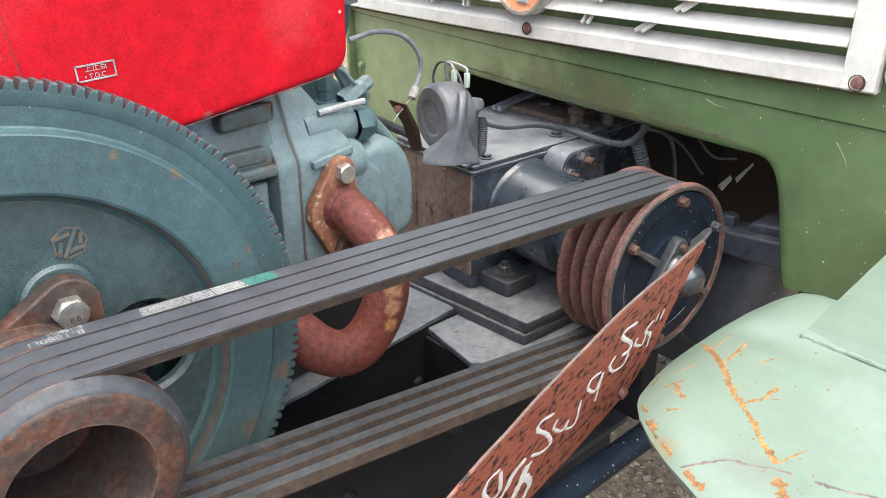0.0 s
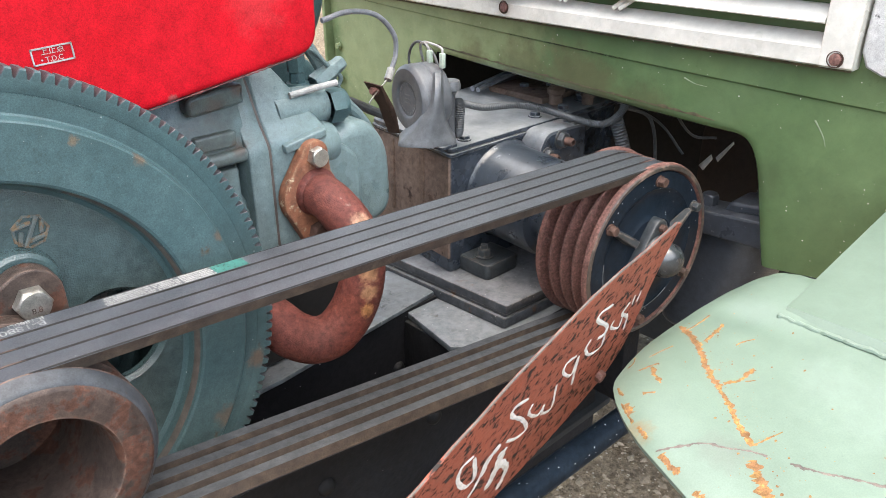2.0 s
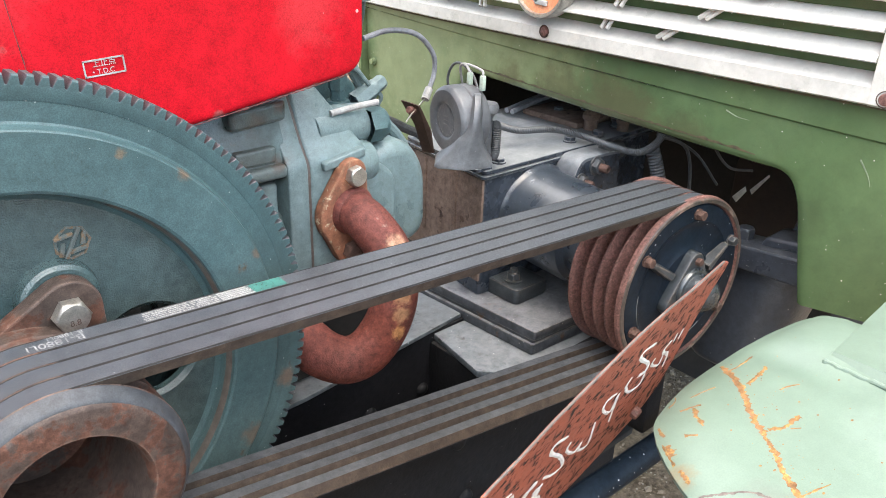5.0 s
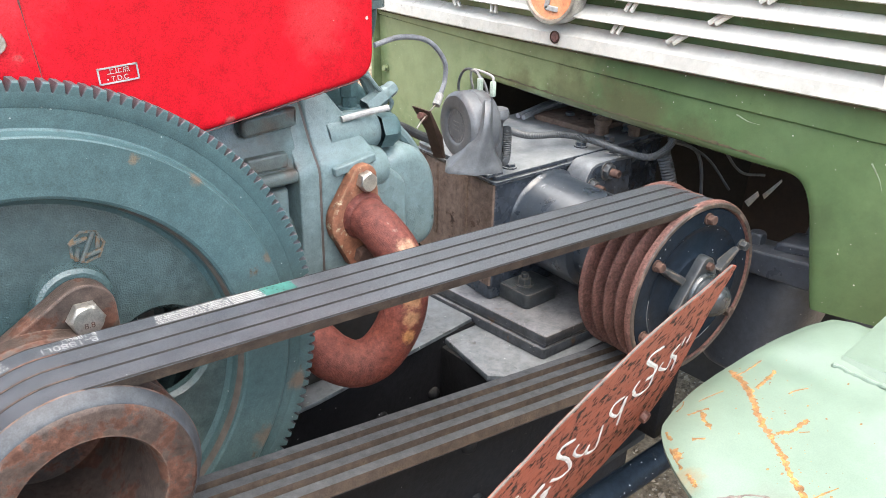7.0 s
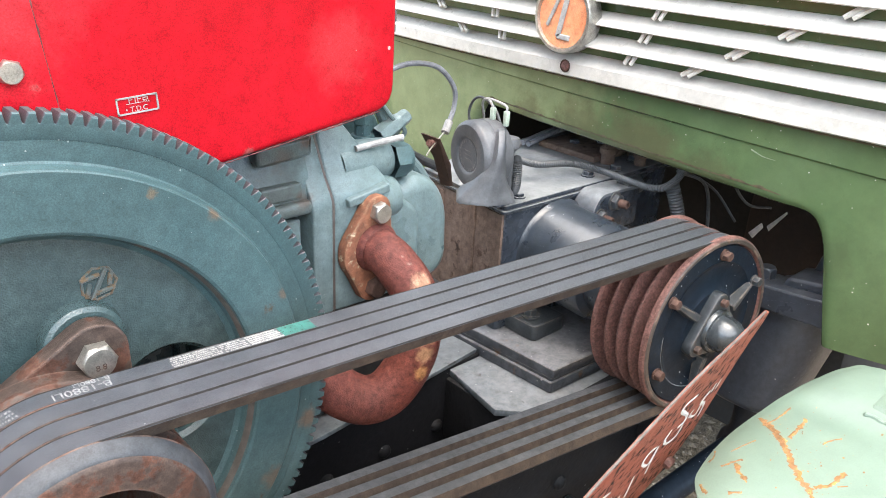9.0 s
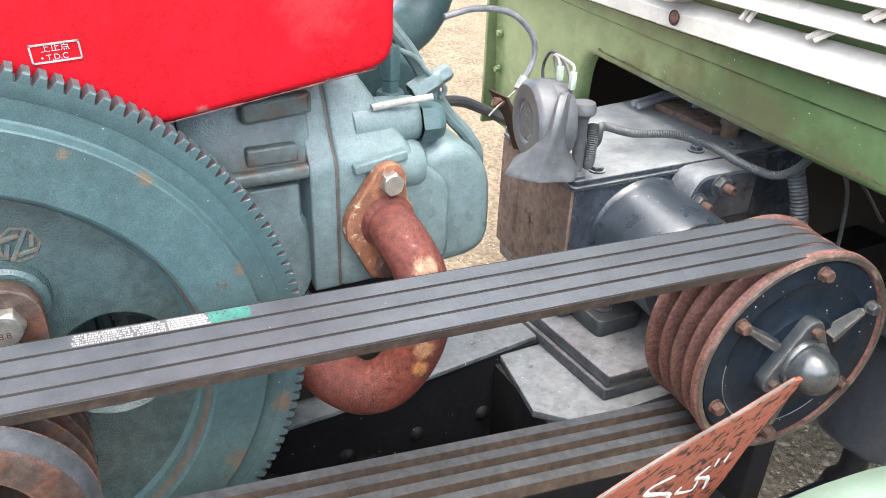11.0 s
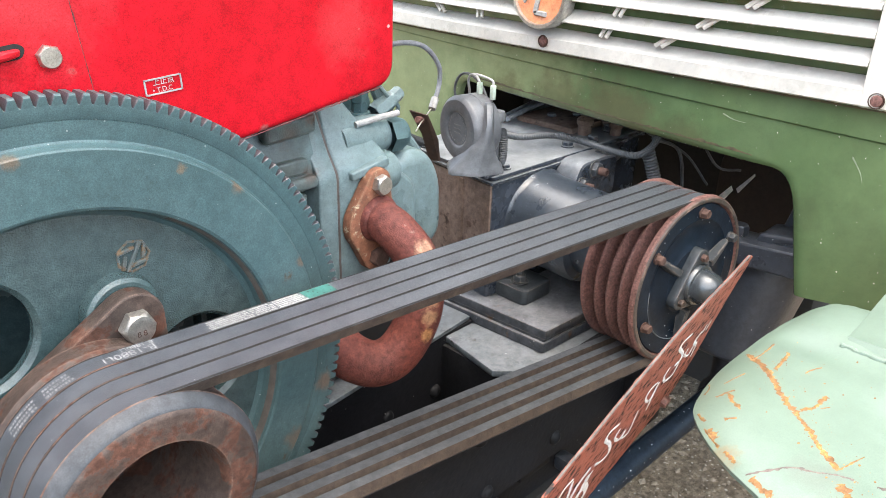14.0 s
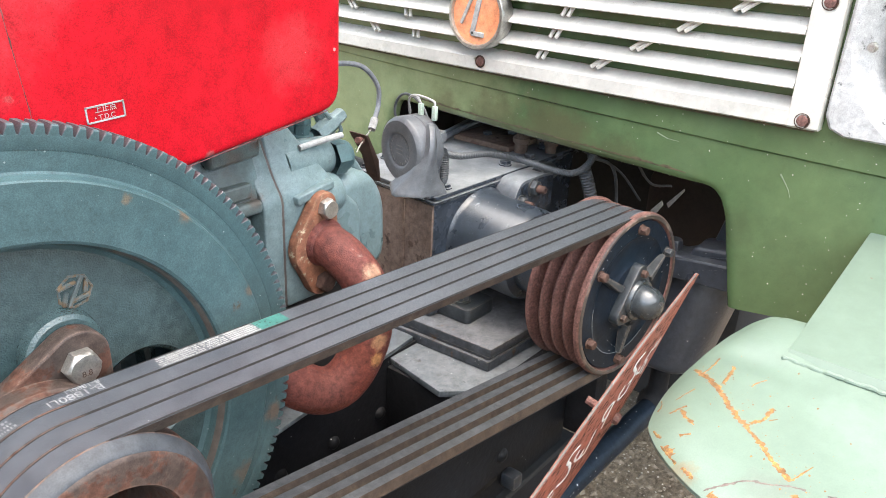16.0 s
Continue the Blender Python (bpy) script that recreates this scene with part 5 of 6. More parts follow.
def build_frame():
    bm = bmesh.new()
    prism(bm, rounded([(0.704, 0.5765), (0.90, 0.566), (0.90, 0.82), (0.690, 0.82)], 0.004), 'z', 0.603, 0.617, 0.002)
    prism(bm, rounded([(0.706, 0.580), (0.90, 0.570), (0.90, 0.82), (0.692, 0.82)], 0.004), 'z', 0.597, 0.604)
    prism(bm, rounded([(0.702, 0.5775), (0.90, 0.567), (0.90, 0.82), (0.688, 0.82)], 0.004), 'z', 0.582, 0.598, 0.002)
    single("base_plate", bm, M_BASE, "doubled black steel base plate under the gearbox with rusty joint", "base plate")
    bm = bmesh.new()
    prism(bm, [(0.640, 0.70), (0.622, 0.598), (0.66, 0.56), (0.95, 0.548), (0.95, 0.83), (0.66, 0.83)], 'z', 0.572, 0.582, 0.002)
    single("mounting_plate", bm, M_DUSTY, "dusty grey steel mounting plate below the gearbox base", "plate")
    bm = bmesh.new()
    prism(bm, [(-0.3, 0.655), (0.42, 0.675), (0.694, 0.705), (0.70, 0.80), (-0.3, 0.80)], 'z', 0.586, 0.592, 0.001)
    single("engine_bed_plate", bm, M_DUSTY, "grey dusty steel plate of the engine bed", "plate")
    rl = thing("frame_rail", (0.6, 0.55, 0.5), "black riveted steel chassis rail under the belts", "chassis rail", "chassis rails")
    bm = bmesh.new()
    prism(bm, [(0.538, 0.595), (0.538, 0.440), (0.60, 0.440), (0.60, 0.448), (0.546, 0.448), (0.546, 0.595)], 'x', -0.55, 0.905)
    part("channel", bm, M_RAIL, rl, smooth=0)
    bm = bmesh.new()
    prism(bm, [(0.556, 0.442), (0.556, 0.30), (0.60, 0.30), (0.60, 0.442)], 'x', -0.55, 0.902)
    part("lower_channel", bm, M_RAIL, rl, smooth=0)
    for x, z in ((0.536, 0.552), (0.693, 0.470), (0.552, 0.460), (0.38, 0.545), (0.40, 0.462), (0.86, 0.545), (0.25, 0.55)):
        bm = bmesh.new()
        lathe(bm, [(0.011, 0.0), (0.010, -0.003), (0.006, -0.006), (0.0, -0.007)], (x, 0.538, z), 16)
        part("rivet", bm, M_RAIL, rl)
    bm = bmesh.new()
    box(bm, 0.862, 0.90, 0.49, 0.538, 0.425, 0.60, 0.004)
    part("bracket", bm, M_RAIL, rl, "black bracket with rusty corner")
    bm = bmesh.new()
    box(bm, 0.722, 0.745, 0.530, 0.556, 0.390, 0.414, 0.005)
    part("clip", bm, M_CANISTER, rl, "dark blue-black cable clip")
    rl2 = thing("frame_rail", (0.6, 0.75, 0.5), "black steel chassis rail below the engine bed", "chassis rail", "chassis rails")
    bm = bmesh.new()
    prism(bm, [(0.70, 0.586), (0.70, 0.42), (0.76, 0.42), (0.76, 0.586)], 'x', -0.55, 1.8, 0.002)
    part("channel", bm, M_RAIL, rl2)
    bm = bmesh.new()
    box(bm, -0.55, 1.8, 0.690, 0.70, 0.42, 0.432, 0.002)
    part("lower_flange", bm, M_RAIL, rl2)
    for k in range(5):
        bm = bmesh.new()
        lathe(bm, [(0.010, 0.0), (0.009, -0.003), (0.005, -0.006), (0.0, -0.0065)], (0.35 + 0.09 * k, 0.70, 0.50), 16)
        part("rivet", bm, M_RAIL, rl2)
    bm = bmesh.new()
    box(bm, 0.632, 0.70, 0.545, 0.70, 0.42, 0.572, 0.003)
    single("cross_member", bm, M_RAIL, "black steel cross member between the chassis rails", "cross member")
    # added near-black sheet keeps the space between the rails in shade
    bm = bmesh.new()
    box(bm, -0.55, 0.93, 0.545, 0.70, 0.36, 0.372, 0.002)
    single("under_tray", bm, M_DARK, "near-black tray added as the shade between the chassis rails", "tray")
    for pts, r, lab in (([(0.56, 0.545, 0.435), (0.60, 0.515, 0.41), (0.65, 0.49, 0.36), (0.70, 0.47, 0.30)], 0.010, "grey rubber hose hanging below the chassis rail"), ([(0.53, 0.545, 0.425), (0.55, 0.515, 0.40), (0.58, 0.49, 0.36), (0.60, 0.46, 0.29)], 0.008, "thin dark hose hanging below the chassis rail")):
        bm = bmesh.new()
        tube(bm, pts, r, 12, 6)
        single("hose", bm, M_HOSE, lab, "hose")
    bm = bmesh.new()
    tube(bm, [(0.45, 0.452, 0.45), (0.75, 0.448, 0.45), (0.975, 0.445, 0.45)], 0.018, 24, 6)
    st = single("steering_tube", bm, M_BLACKCLEAN, "black painted steel tube running under the cab", "tube")
    bm = bmesh.new()
    lathe(bm, [(0.0, -0.030), (0.016, -0.026), (0.026, -0.014), (0.029, 0.0), (0.026, 0.014), (0.018, 0.024), (0.015, 0.034), (0.015, 0.100), (0.0, 0.100)], (0.985, 0.443, 0.45), 28, 'z')
    part("ball_joint", bm, M_RAIL, st, "greasy dark ball joint under the steering box")
    cn = thing("steering_box", (1.0, 0.42, 0.6), "dusty blue-black cast box with clamped bracket", "steering box")
    bm = bmesh.new()
    prism(bm, rounded([(0.955, 0.352), (1.09, 0.352), (1.09, 0.468), (0.955, 0.468)], 0.050, 8), 'z', 0.532, 0.70, 0.018, 5)
    for v in bm.verts:
        v.co.y += 0.22 * (0.70 - v.co.z)
        v.co.x -= 0.10 * (0.70 - v.co.z)
    part("body", bm, M_CANISTER, cn)
    bm = bmesh.new()
    hex_bolt(bm, (0.965, 0.449, 0.722), (0, 0, 1), 0.020, 0.016, 0.012)
    part("clamp_bolt", bm, M_CANISTER, cn)
    bm = bmesh.new()
    prism(bm, rounded([(0.345, 0.720), (0.425, 0.720), (0.418, 0.740), (0.345, 0.750)], 0.008, 4), 'x', 0.955, 1.010, 0.005, 3)
    part("clamp_ridge", bm, M_CANISTER, cn)
    bm = bmesh.new()
    prism(bm, rounded([(0.345, 0.695), (0.475, 0.690), (0.475, 0.722), (0.345, 0.735)], 0.006), 'x', 0.938, 0.990, 0.004, 2)
    part("bracket", bm, M_CANISTER, cn)
    for y, z in ((0.462, 0.706),):
        bm = bmesh.new()
        hex_bolt(bm, (0.938, y, z), (-1, 0, 0), 0.013, 0.008, 0.009)
        part("bolt", bm, M_RUSTGREY, cn)
    bm = bmesh.new()
    prism(bm, [(0.34, 0.72), (0.41, 0.72), (0.375, 0.86), (0.34, 0.88)], 'x', 1.0, 1.02, 0.002)
    part("stay", bm, M_CANISTER, cn)


build_frame()


# ---------------- truck front ----------------
TC = 0.745


def bow(y):
    return 0.874 + 0.075 * (y - TC) ** 2


def build_truck():
    tr = thing("truck_cab", (0.95, TC, 0.7), "olive green truck cab front with white slatted grille", "truck")
    bm = bmesh.new()
    ys = sorted({round(-0.30 + 0.02 * i, 3) for i in range(76)} | {round(0.325 + 0.0025 * i, 4) for i in range(42)} | {0.3455, 0.346, 0.3465,  0.905, 0.9075, 0.91, 0.9125, 0.915, 0.92, 0.925, 0.93, 0.935, 0.938, 0.941, 0.944, 0.946, 0.948, 0.951, 0.955, 1.192})
    ys = [y for y in ys if y <= 1.193]

    def low(y):
        if y < 0.346:
            return 0.690 + 0.11 * (0.346 - y) if y > 0.18 else 0.708
        if y < 0.368:
            return 0.690 + 0.115 * (y - 0.346) / 0.022
        if y < 0.424:
            return 0.805 + 0.0425 * (1 - (1 - (y - 0.368) / 0.056) ** 5)
        if y < 0.905:
            return 0.8475 + 0.0205 * (y - 0.424) / 0.481
        if y < 0.945:
            t = (0.945 - y) / 0.04
            return 0.68 + 0.188 * math.sqrt(max(0, 1 - (1 - t) ** 4))
        return 0.68

    def crease(y):
        return 0.907 + 0.030 * (y - 0.34)

    def xat(y, z):
        x = bow(y) + 0.006
        if z < crease(y):
            x += 0.0045 + 0.06 * (crease(y) - z) ** 1.2
        return x
    rim = [(y, low(y)) for y in [0.346 + 0.022 * k / 8 for k in range(8)] + [0.368 + 0.056 * k / 24 for k in range(24)] + [0.424 + 0.481 * k / 40 for k in range(41)] + [0.9449 - 0.0399 * (k / 16) ** 2 for k in range(16, -1, -1)]]
    rim = [(0.346, 0.690)] + rim + [(0.945, 0.690)]

    def roll(y, z):
        """How far the sheet turns inward near the opening's edge."""
        d = 1.0
        for (ay, az), (by, bz) in zip(rim, rim[1:]):
            ey, ez = by - ay, bz - az
            t = max(0.0, min(1.0, ((y - ay) * ey + (z - az) * ez) / max(1e-9, ey * ey + ez * ez)))
            d = min(d, math.hypot(y - ay - ey * t, z - az - ez * t))
        r = 0.0125
        return 0.0 if d >= r else r - math.sqrt(max(0.0, r * r - (r - d) ** 2))
    cols = []
    for y in ys:
        zl = low(y)
        zs = [zl, zl + 0.0006, zl + 0.002, zl + 0.004, zl + 0.007, zl + 0.010, zl + 0.014] + [zl + 0.014 + (crease(y) - 0.003 - zl - 0.014) * k / 8 for k in range(1, 9)] + [crease(y) - 0.0001, crease(y) + 0.003, crease(y) + 0.008, 0.94, 0.96, 1.1, 1.35]
        if y < 0.27:
            zs = [min(z, 0.946 + 0.0001 * i) for i, z in enumerate(zs)]
        front = [bm.verts.new((xat(y, z) + roll(y, z), y, z)) for z in zs]
        lip = bm.verts.new((xat(y, zl) + 0.022, y, zl + 0.001))
        lip2 = bm.verts.new((xat(y, zl) + 0.022, y, zl + 0.005))
        cols.append([lip2, lip] + front)
    for a, b in zip(cols, cols[1:]):
        for k in range(len(a) - 1):
            bm.faces.new((a[k], b[k], b[k + 1], a[k + 1]))
    part("front_panel", bm, M_GREEN, tr, "olive green pressed front panel, mud-specked", smooth=40)
    bm = bmesh.new()
    box(bm, bow(1.2) - 0.004, bow(1.2) + 0.06, 1.192, 1.200, 0.68, 1.35, 0.002)
    part("side_flange", bm, M_GREEN, tr)
    for z in (0.72, 0.78, 0.84):
        bm = bmesh.new()
        hex_bolt(bm, (bow(1.17) + 0.012, 1.172, z), (-1, 0, 0), 0.010, 0.005, 0.007)
        part("bolt", bm, M_GREEN, tr)
    # dirt line under the grille and along the opening's lip
    rnd = random.Random(17)

    def dirt(path, width, name, label):
        bm = bmesh.new()
        prev = None
        for y, z in path:
            w = width * (0.25 + 1.5 * abs(noise.noise((y * 70, z * 70, 2.0))) + 0.4 * rnd.random())
            row = [bm.verts.new((xat(y, zz) - 0.0006, y, zz)) for zz in (z, z + 0.5 * w, z + w)]
            if prev:
                for k in range(2):
                    bm.faces.new((prev[k], prev[k + 1], row[k + 1], row[k]))
            prev = row
        part(name, bm, M_DIRT, tr, label, smooth=60)
    for path in (((0.312, 0.884), (0.306, 0.876), (0.300, 0.867), (0.296, 0.857)), ((0.47, 0.905), (0.455, 0.900), (0.44, 0.899))):
        bm = bmesh.new()
        tube(bm, [(xat(y, z) - 0.0002, y, z) for y, z in path], lambda f: 0.0003 + 0.0007 * (1 - f), 6, 6)
        part("scratch", bm, M_SCUFFLINE, tr, "pale scratch in the paint")
    dirt([(0.285 + 0.006 * i, 0.9405) for i in range(150)], 0.004, "rust_line", "brown rust line under the grille")
    dirt([(0.425 + 0.006 * i, low(0.425 + 0.006 * i) + 0.0125) for i in range(80)], 0.003, "dirt_line", "brown dirt along the lip of the opening")
    # near-black lining and block added as the bay's shade behind the opening
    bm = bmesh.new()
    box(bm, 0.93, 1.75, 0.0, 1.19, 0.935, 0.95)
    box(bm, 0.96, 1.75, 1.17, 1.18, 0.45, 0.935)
    part("bay_lining", bm, M_DARK, tr, "near-black lining that gives the bay its shade", smooth=0)
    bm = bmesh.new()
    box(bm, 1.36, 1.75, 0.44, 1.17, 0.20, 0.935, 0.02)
    part("bay_dark_block", bm, M_DARK, tr, "near-black block added for the dark depth of the bay")
    bm = bmesh.new()
    box(bm, 0.95, 1.75, 0.0, 1.19, 0.951, 1.6, 0.02)
    part("cab_body", bm, M_GREEN, tr)
    # brown shield whose colour already holds the bay's shade
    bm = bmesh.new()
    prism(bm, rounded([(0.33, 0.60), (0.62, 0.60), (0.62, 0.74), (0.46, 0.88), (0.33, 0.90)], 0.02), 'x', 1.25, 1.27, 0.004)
    part("splash_shield", bm, M_BAYBROWN, tr, "rust-brown splash shield, darkened for the shade inside the bay")
    nseg = 44

    def sweep(bm, prof, ya, yb):
        prev = None
        for i in range(nseg + 1):
            y = ya + (yb - ya) * i / nseg
            b = bow(y)
            ring = [bm.verts.new((b + dx, y, z)) for dx, z in prof]
            if prev:
                n = len(ring)
                for k in range(n):
                    bm.faces.new((prev[k], prev[(k + 1) % n], ring[(k + 1) % n], ring[k]))
            else:
                bm.faces.new(ring)
            prev = ring
        bm.faces.new(prev[::-1])
        return bm
    gr = bmesh.new()
    sweep(gr, [(-0.012, 0.947), (-0.015, 0.949), (-0.015, 0.9655), (-0.013, 0.9675), (0.004, 0.9785), (0.004, 0.947)], 0.3100, 1.180)
    part("lower_rail", gr, M_WHITE, tr, "aged white lower grille rail")
    for i in range(8):
        z = 0.9905 + 0.0292 * i
        bm = sweep(bmesh.new(), [(-0.019, z), (-0.021, z + 0.0015), (-0.020, z + 0.003), (-0.002, z + 0.0165), (0.003, z + 0.017), (0.003, z + 0.0145), (-0.016, z)], 0.3122, 1.1778)
        part("slat", bm, M_WHITE, tr)
    for y0, y1 in ((0.278, 0.3115), (1.1785, 1.212)):
        bm = sweep(bmesh.new(), [(-0.0125, 0.9465), (-0.0160, 0.9490), (-0.0160, 1.30), (0.004, 1.30), (0.004, 0.9465)], y0, y1)
        part("end_post", bm, M_WHITE, tr)
    # diagonal struts in the gaps
    for gap, yy in ((0, 0.543), (1, 0.492), (2, 0.436), (3, 0.375), (0, 0.632), (1, 0.615), (2, 0.60), (3, 0.585), (0, 0.858), (1, 0.875), (2, 0.89), (0, 0.945), (1, 0.998), (2, 1.05)):
        bm = bmesh.new()
        z = 0.9785 + 0.0292 * gap
        tilt = 0.010 if (yy < 0.56 or yy > 0.93) else 0.003
        if yy > TC:
            tilt = -tilt
        for o in (0.0, 0.009):
            tube(bm, [(bow(yy) - 0.014, yy + o + tilt, z + 0.000), (bow(yy) - 0.008, yy + o - tilt, z + 0.016)], 0.0030, 6, 1)
        part("strut", bm, M_WHITE, tr)
    # rusty screws in round recesses
    for y, z in ((0.2955, 0.9565), (0.735, 0.961), (0.2945, 1.085), (1.19, 0.957)):
        bm = bmesh.new()
        lathe(bm, [(0.0088, -0.0012), (0.0080, -0.0016), (0.0076, 0.0), (0.0, 0.0005)], (bow(y) - 0.0158, y, z), 24, 'x')
        part("screw_cup", bm, M_BROWNRUST, tr)
        bm = bmesh.new()
        lathe(bm, [(0.0066, -0.0002), (0.0060, -0.0022), (0.003, -0.0032), (0.0, -0.0034)], (bow(y) - 0.0158, y, z), 20, 'x')
        part("screw", bm, M_RUSTY, tr, "rusty screw head")
    # round badge
    ey, ez, ex_ = 0.737, 1.026, bow(0.737) - 0.030
    bm = bmesh.new()
    lathe(bm, [(0.0475, 0.020), (0.0475, 0.0), (0.0455, -0.0035), (0.0415, -0.0035), (0.0405, 0.0), (0.040, 0.004)], (ex_, ey, ez), 56, 'x')
    badge_ring = part("badge_ring", bm, M_STEEL, tr, "chrome badge ring")
    bm = bmesh.new()
    lathe(bm, [(0.0405, 0.001), (0.0, 0.001)], (ex_, ey, ez), 48, 'x')
    part("badge_face", bm, M_ORANGE, tr, "orange enamel badge face")
    for y, z, w, h, a in ((0.0, 0.0, 0.008, 0.055, 12), (-0.004, -0.026, 0.022, 0.007, 3), (0.017, 0.004, 0.005, 0.04, 25)):
        bm = bmesh.new()
        box(bm, -0.003, 0.0, -w / 2, w / 2, -h / 2, h / 2, 0.001, 1)
        bmesh.ops.transform(bm, matrix=pose(ex_ + 0.001, ey + y, ez + z, a, 0, 0), verts=bm.verts)
        part("badge_stroke", bm, M_LABELWHITE, tr, "pale raised badge stroke")
    # headlamp surround
    hy, hz = 0.142, 1.055
    hx = bow(0.2) - 0.014
    bm = bmesh.new()
    outl = rounded([(-0.02, 0.944), (0.262, 0.944), (0.276, 0.958), (0.268, 1.30), (-0.02, 1.30)], [0.01, 0.01, 0.012, 0.01, 0.01], 4)
    m = 64

    def ray_out(ang):
        d = Vector((math.cos(ang), math.sin(ang)))
        best = 9
        for i in range(len(outl)):
            p, q = Vector(outl[i]) - Vector((hy, hz)), Vector(outl[(i + 1) % len(outl)]) - Vector((hy, hz))
            e = q - p
            den = d.x * e.y - d.y * e.x
            if abs(den) > 1e-9:
                t = (p.x * e.y - p.y * e.x) / den
                u = (p.x * d.y - p.y * d.x) / den
                if t > 0 and -1e-6 <= u <= 1 + 1e-6:
                    best = min(best, t)
        return best
    rings = []
    for i in range(m):
        a = 2 * math.pi * i / m
        c, s_ = math.cos(a), math.sin(a)
        ro = ray_out(a)
        rings.append([bm.verts.new((hx + dx, hy + c * r, hz + s_ * r)) for r, dx in ((ro, 0.02), (ro, 0.003), (ro - 0.003, 0.0), (0.124, 0.0), (0.120, 0.004), (0.094, 0.034), (0.093, 0.045))])
    for i in range(m):
        a, b = rings[i], rings[(i + 1) % m]
        for k in range(len(a) - 1):
            bm.faces.new((a[k], b[k], b[k + 1], a[k + 1]))
    part("headlamp_surround", bm, M_SCUFF, tr, "scuffed black and white headlamp surround")
    bm = bmesh.new()
    lathe(bm, [(0.0935, 0.042), (0.0935, 0.020), (0.090, 0.016), (0.085, 0.018), (0.084, 0.03)], (hx, hy, hz), 56, 'x')
    part("headlamp_rim", bm, M_BLACKCLEAN, tr, "black headlamp rim")
    bm = bmesh.new()
    lathe(bm, [(0.085, 0.024), (0.06, 0.016), (0.03, 0.011), (0.0, 0.009)], (hx, hy, hz), 48, 'x')
    part("headlamp_lens", bm, M_LAMP, tr, "dull headlamp lens")
    bm = bmesh.new()
    hex_bolt(bm, (hx + 0.006, hy + 0.104, hz - 0.012), (-1, 0, 0), 0.008, 0.006, 0.0055)
    part("screw", bm, M_STEEL, tr)


build_truck()


def build_bay_things():
    for k, pts in enumerate(([(1.170, 0.577, 0.695), (1.168, 0.568, 0.689), (1.172, 0.557, 0.709), (1.175, 0.562, 0.715)], [(1.172, 0.551, 0.714), (1.170, 0.546, 0.708), (1.160, 0.520, 0.746), (1.162, 0.522, 0.749)])):
        bm = bmesh.new()
        vs = [[bm.verts.new((x + o, y, z)) for x, y, z in pts] for o in (0.0, 0.003)]
        bm.faces.new(vs[0])
        bm.faces.new(vs[1][::-1])
        for i in range(4):
            bm.faces.new((vs[0][i], vs[1][i], vs[1][(i + 1) % 4], vs[0][(i + 1) % 4]))
        single("label_scrap", bm, M_PAPER, "torn cream-white scrap hanging in the dark bay", "scrap", smooth=0)
    for pts, r in (([(0.96, 0.60, 0.83), (1.02, 0.585, 0.80), (1.03, 0.575, 0.72), (1.0, 0.56, 0.66)], 0.0025), ([(0.98, 0.62, 0.83), (1.05, 0.59, 0.79), (1.08, 0.56, 0.74)], 0.002), ([(1.0, 0.55, 0.84), (1.06, 0.54, 0.78), (1.1, 0.52, 0.77)], 0.002)):
        bm = bmesh.new()
        tube(bm, pts, r, 8, 6)
        single("wire", bm, M_HOSE, "thin dusty wire hanging in the bay", "wire")


build_bay_things()


# ---------------- mint guard and red blade ----------------
GUARD = [(0.375, -0.12), (0.385, 0.06), (0.399, 0.140), (0.412, 0.176), (0.426, 0.209), (0.439, 0.232), (0.452, 0.249), (0.466, 0.261), (0.482, 0.2665), (0.511, 0.2705), (0.546, 0.271), (0.577, 0.269), (0.617, 0.2645), (0.652, 0.256), (0.680, 0.244), (0.694, 0.230), (0.699, 0.205), (0.702, 0.10), (0.705, -0.12)]
GC = (0.55, 0.02)


def guard_outline(n=140):
    pts = [Vector((x, y, 0)) for x, y in GUARD]
    return [(p.x, p.y) for p in smooth_path(pts, 10)]


def guard_z(x, y):
    """Top of the domed sheet; it rolls down towards its rim and dips at the far crease."""
    d = 1e9
    for (ax, ay), (bx, by) in zip(GUARD[1:], GUARD[2:-1]):
        e = (bx - ax, by - ay)
        t = max(0, min(1, ((x - ax) * e[0] + (y - ay) * e[1]) / (e[0] ** 2 + e[1] ** 2)))
        d = min(d, math.hypot(x - ax - e[0] * t, y - ay - e[1] * t))
    z = 0.783 + 0.086 * (min(max(x, 0.38), 0.72) - 0.45) - 0.010 * math.exp(-d / 0.014)
    z += 0.008 * math.exp(-((x - 0.660) / 0.046) ** 4 - ((y - 0.215) / 0.042) ** 4) - 0.005 * math.exp(-((x - 0.597) / 0.016) ** 2 - ((y - 0.224) / 0.02) ** 2)
    return z + 0.0012 * noise.noise((x * 18, y * 18, 0.3))


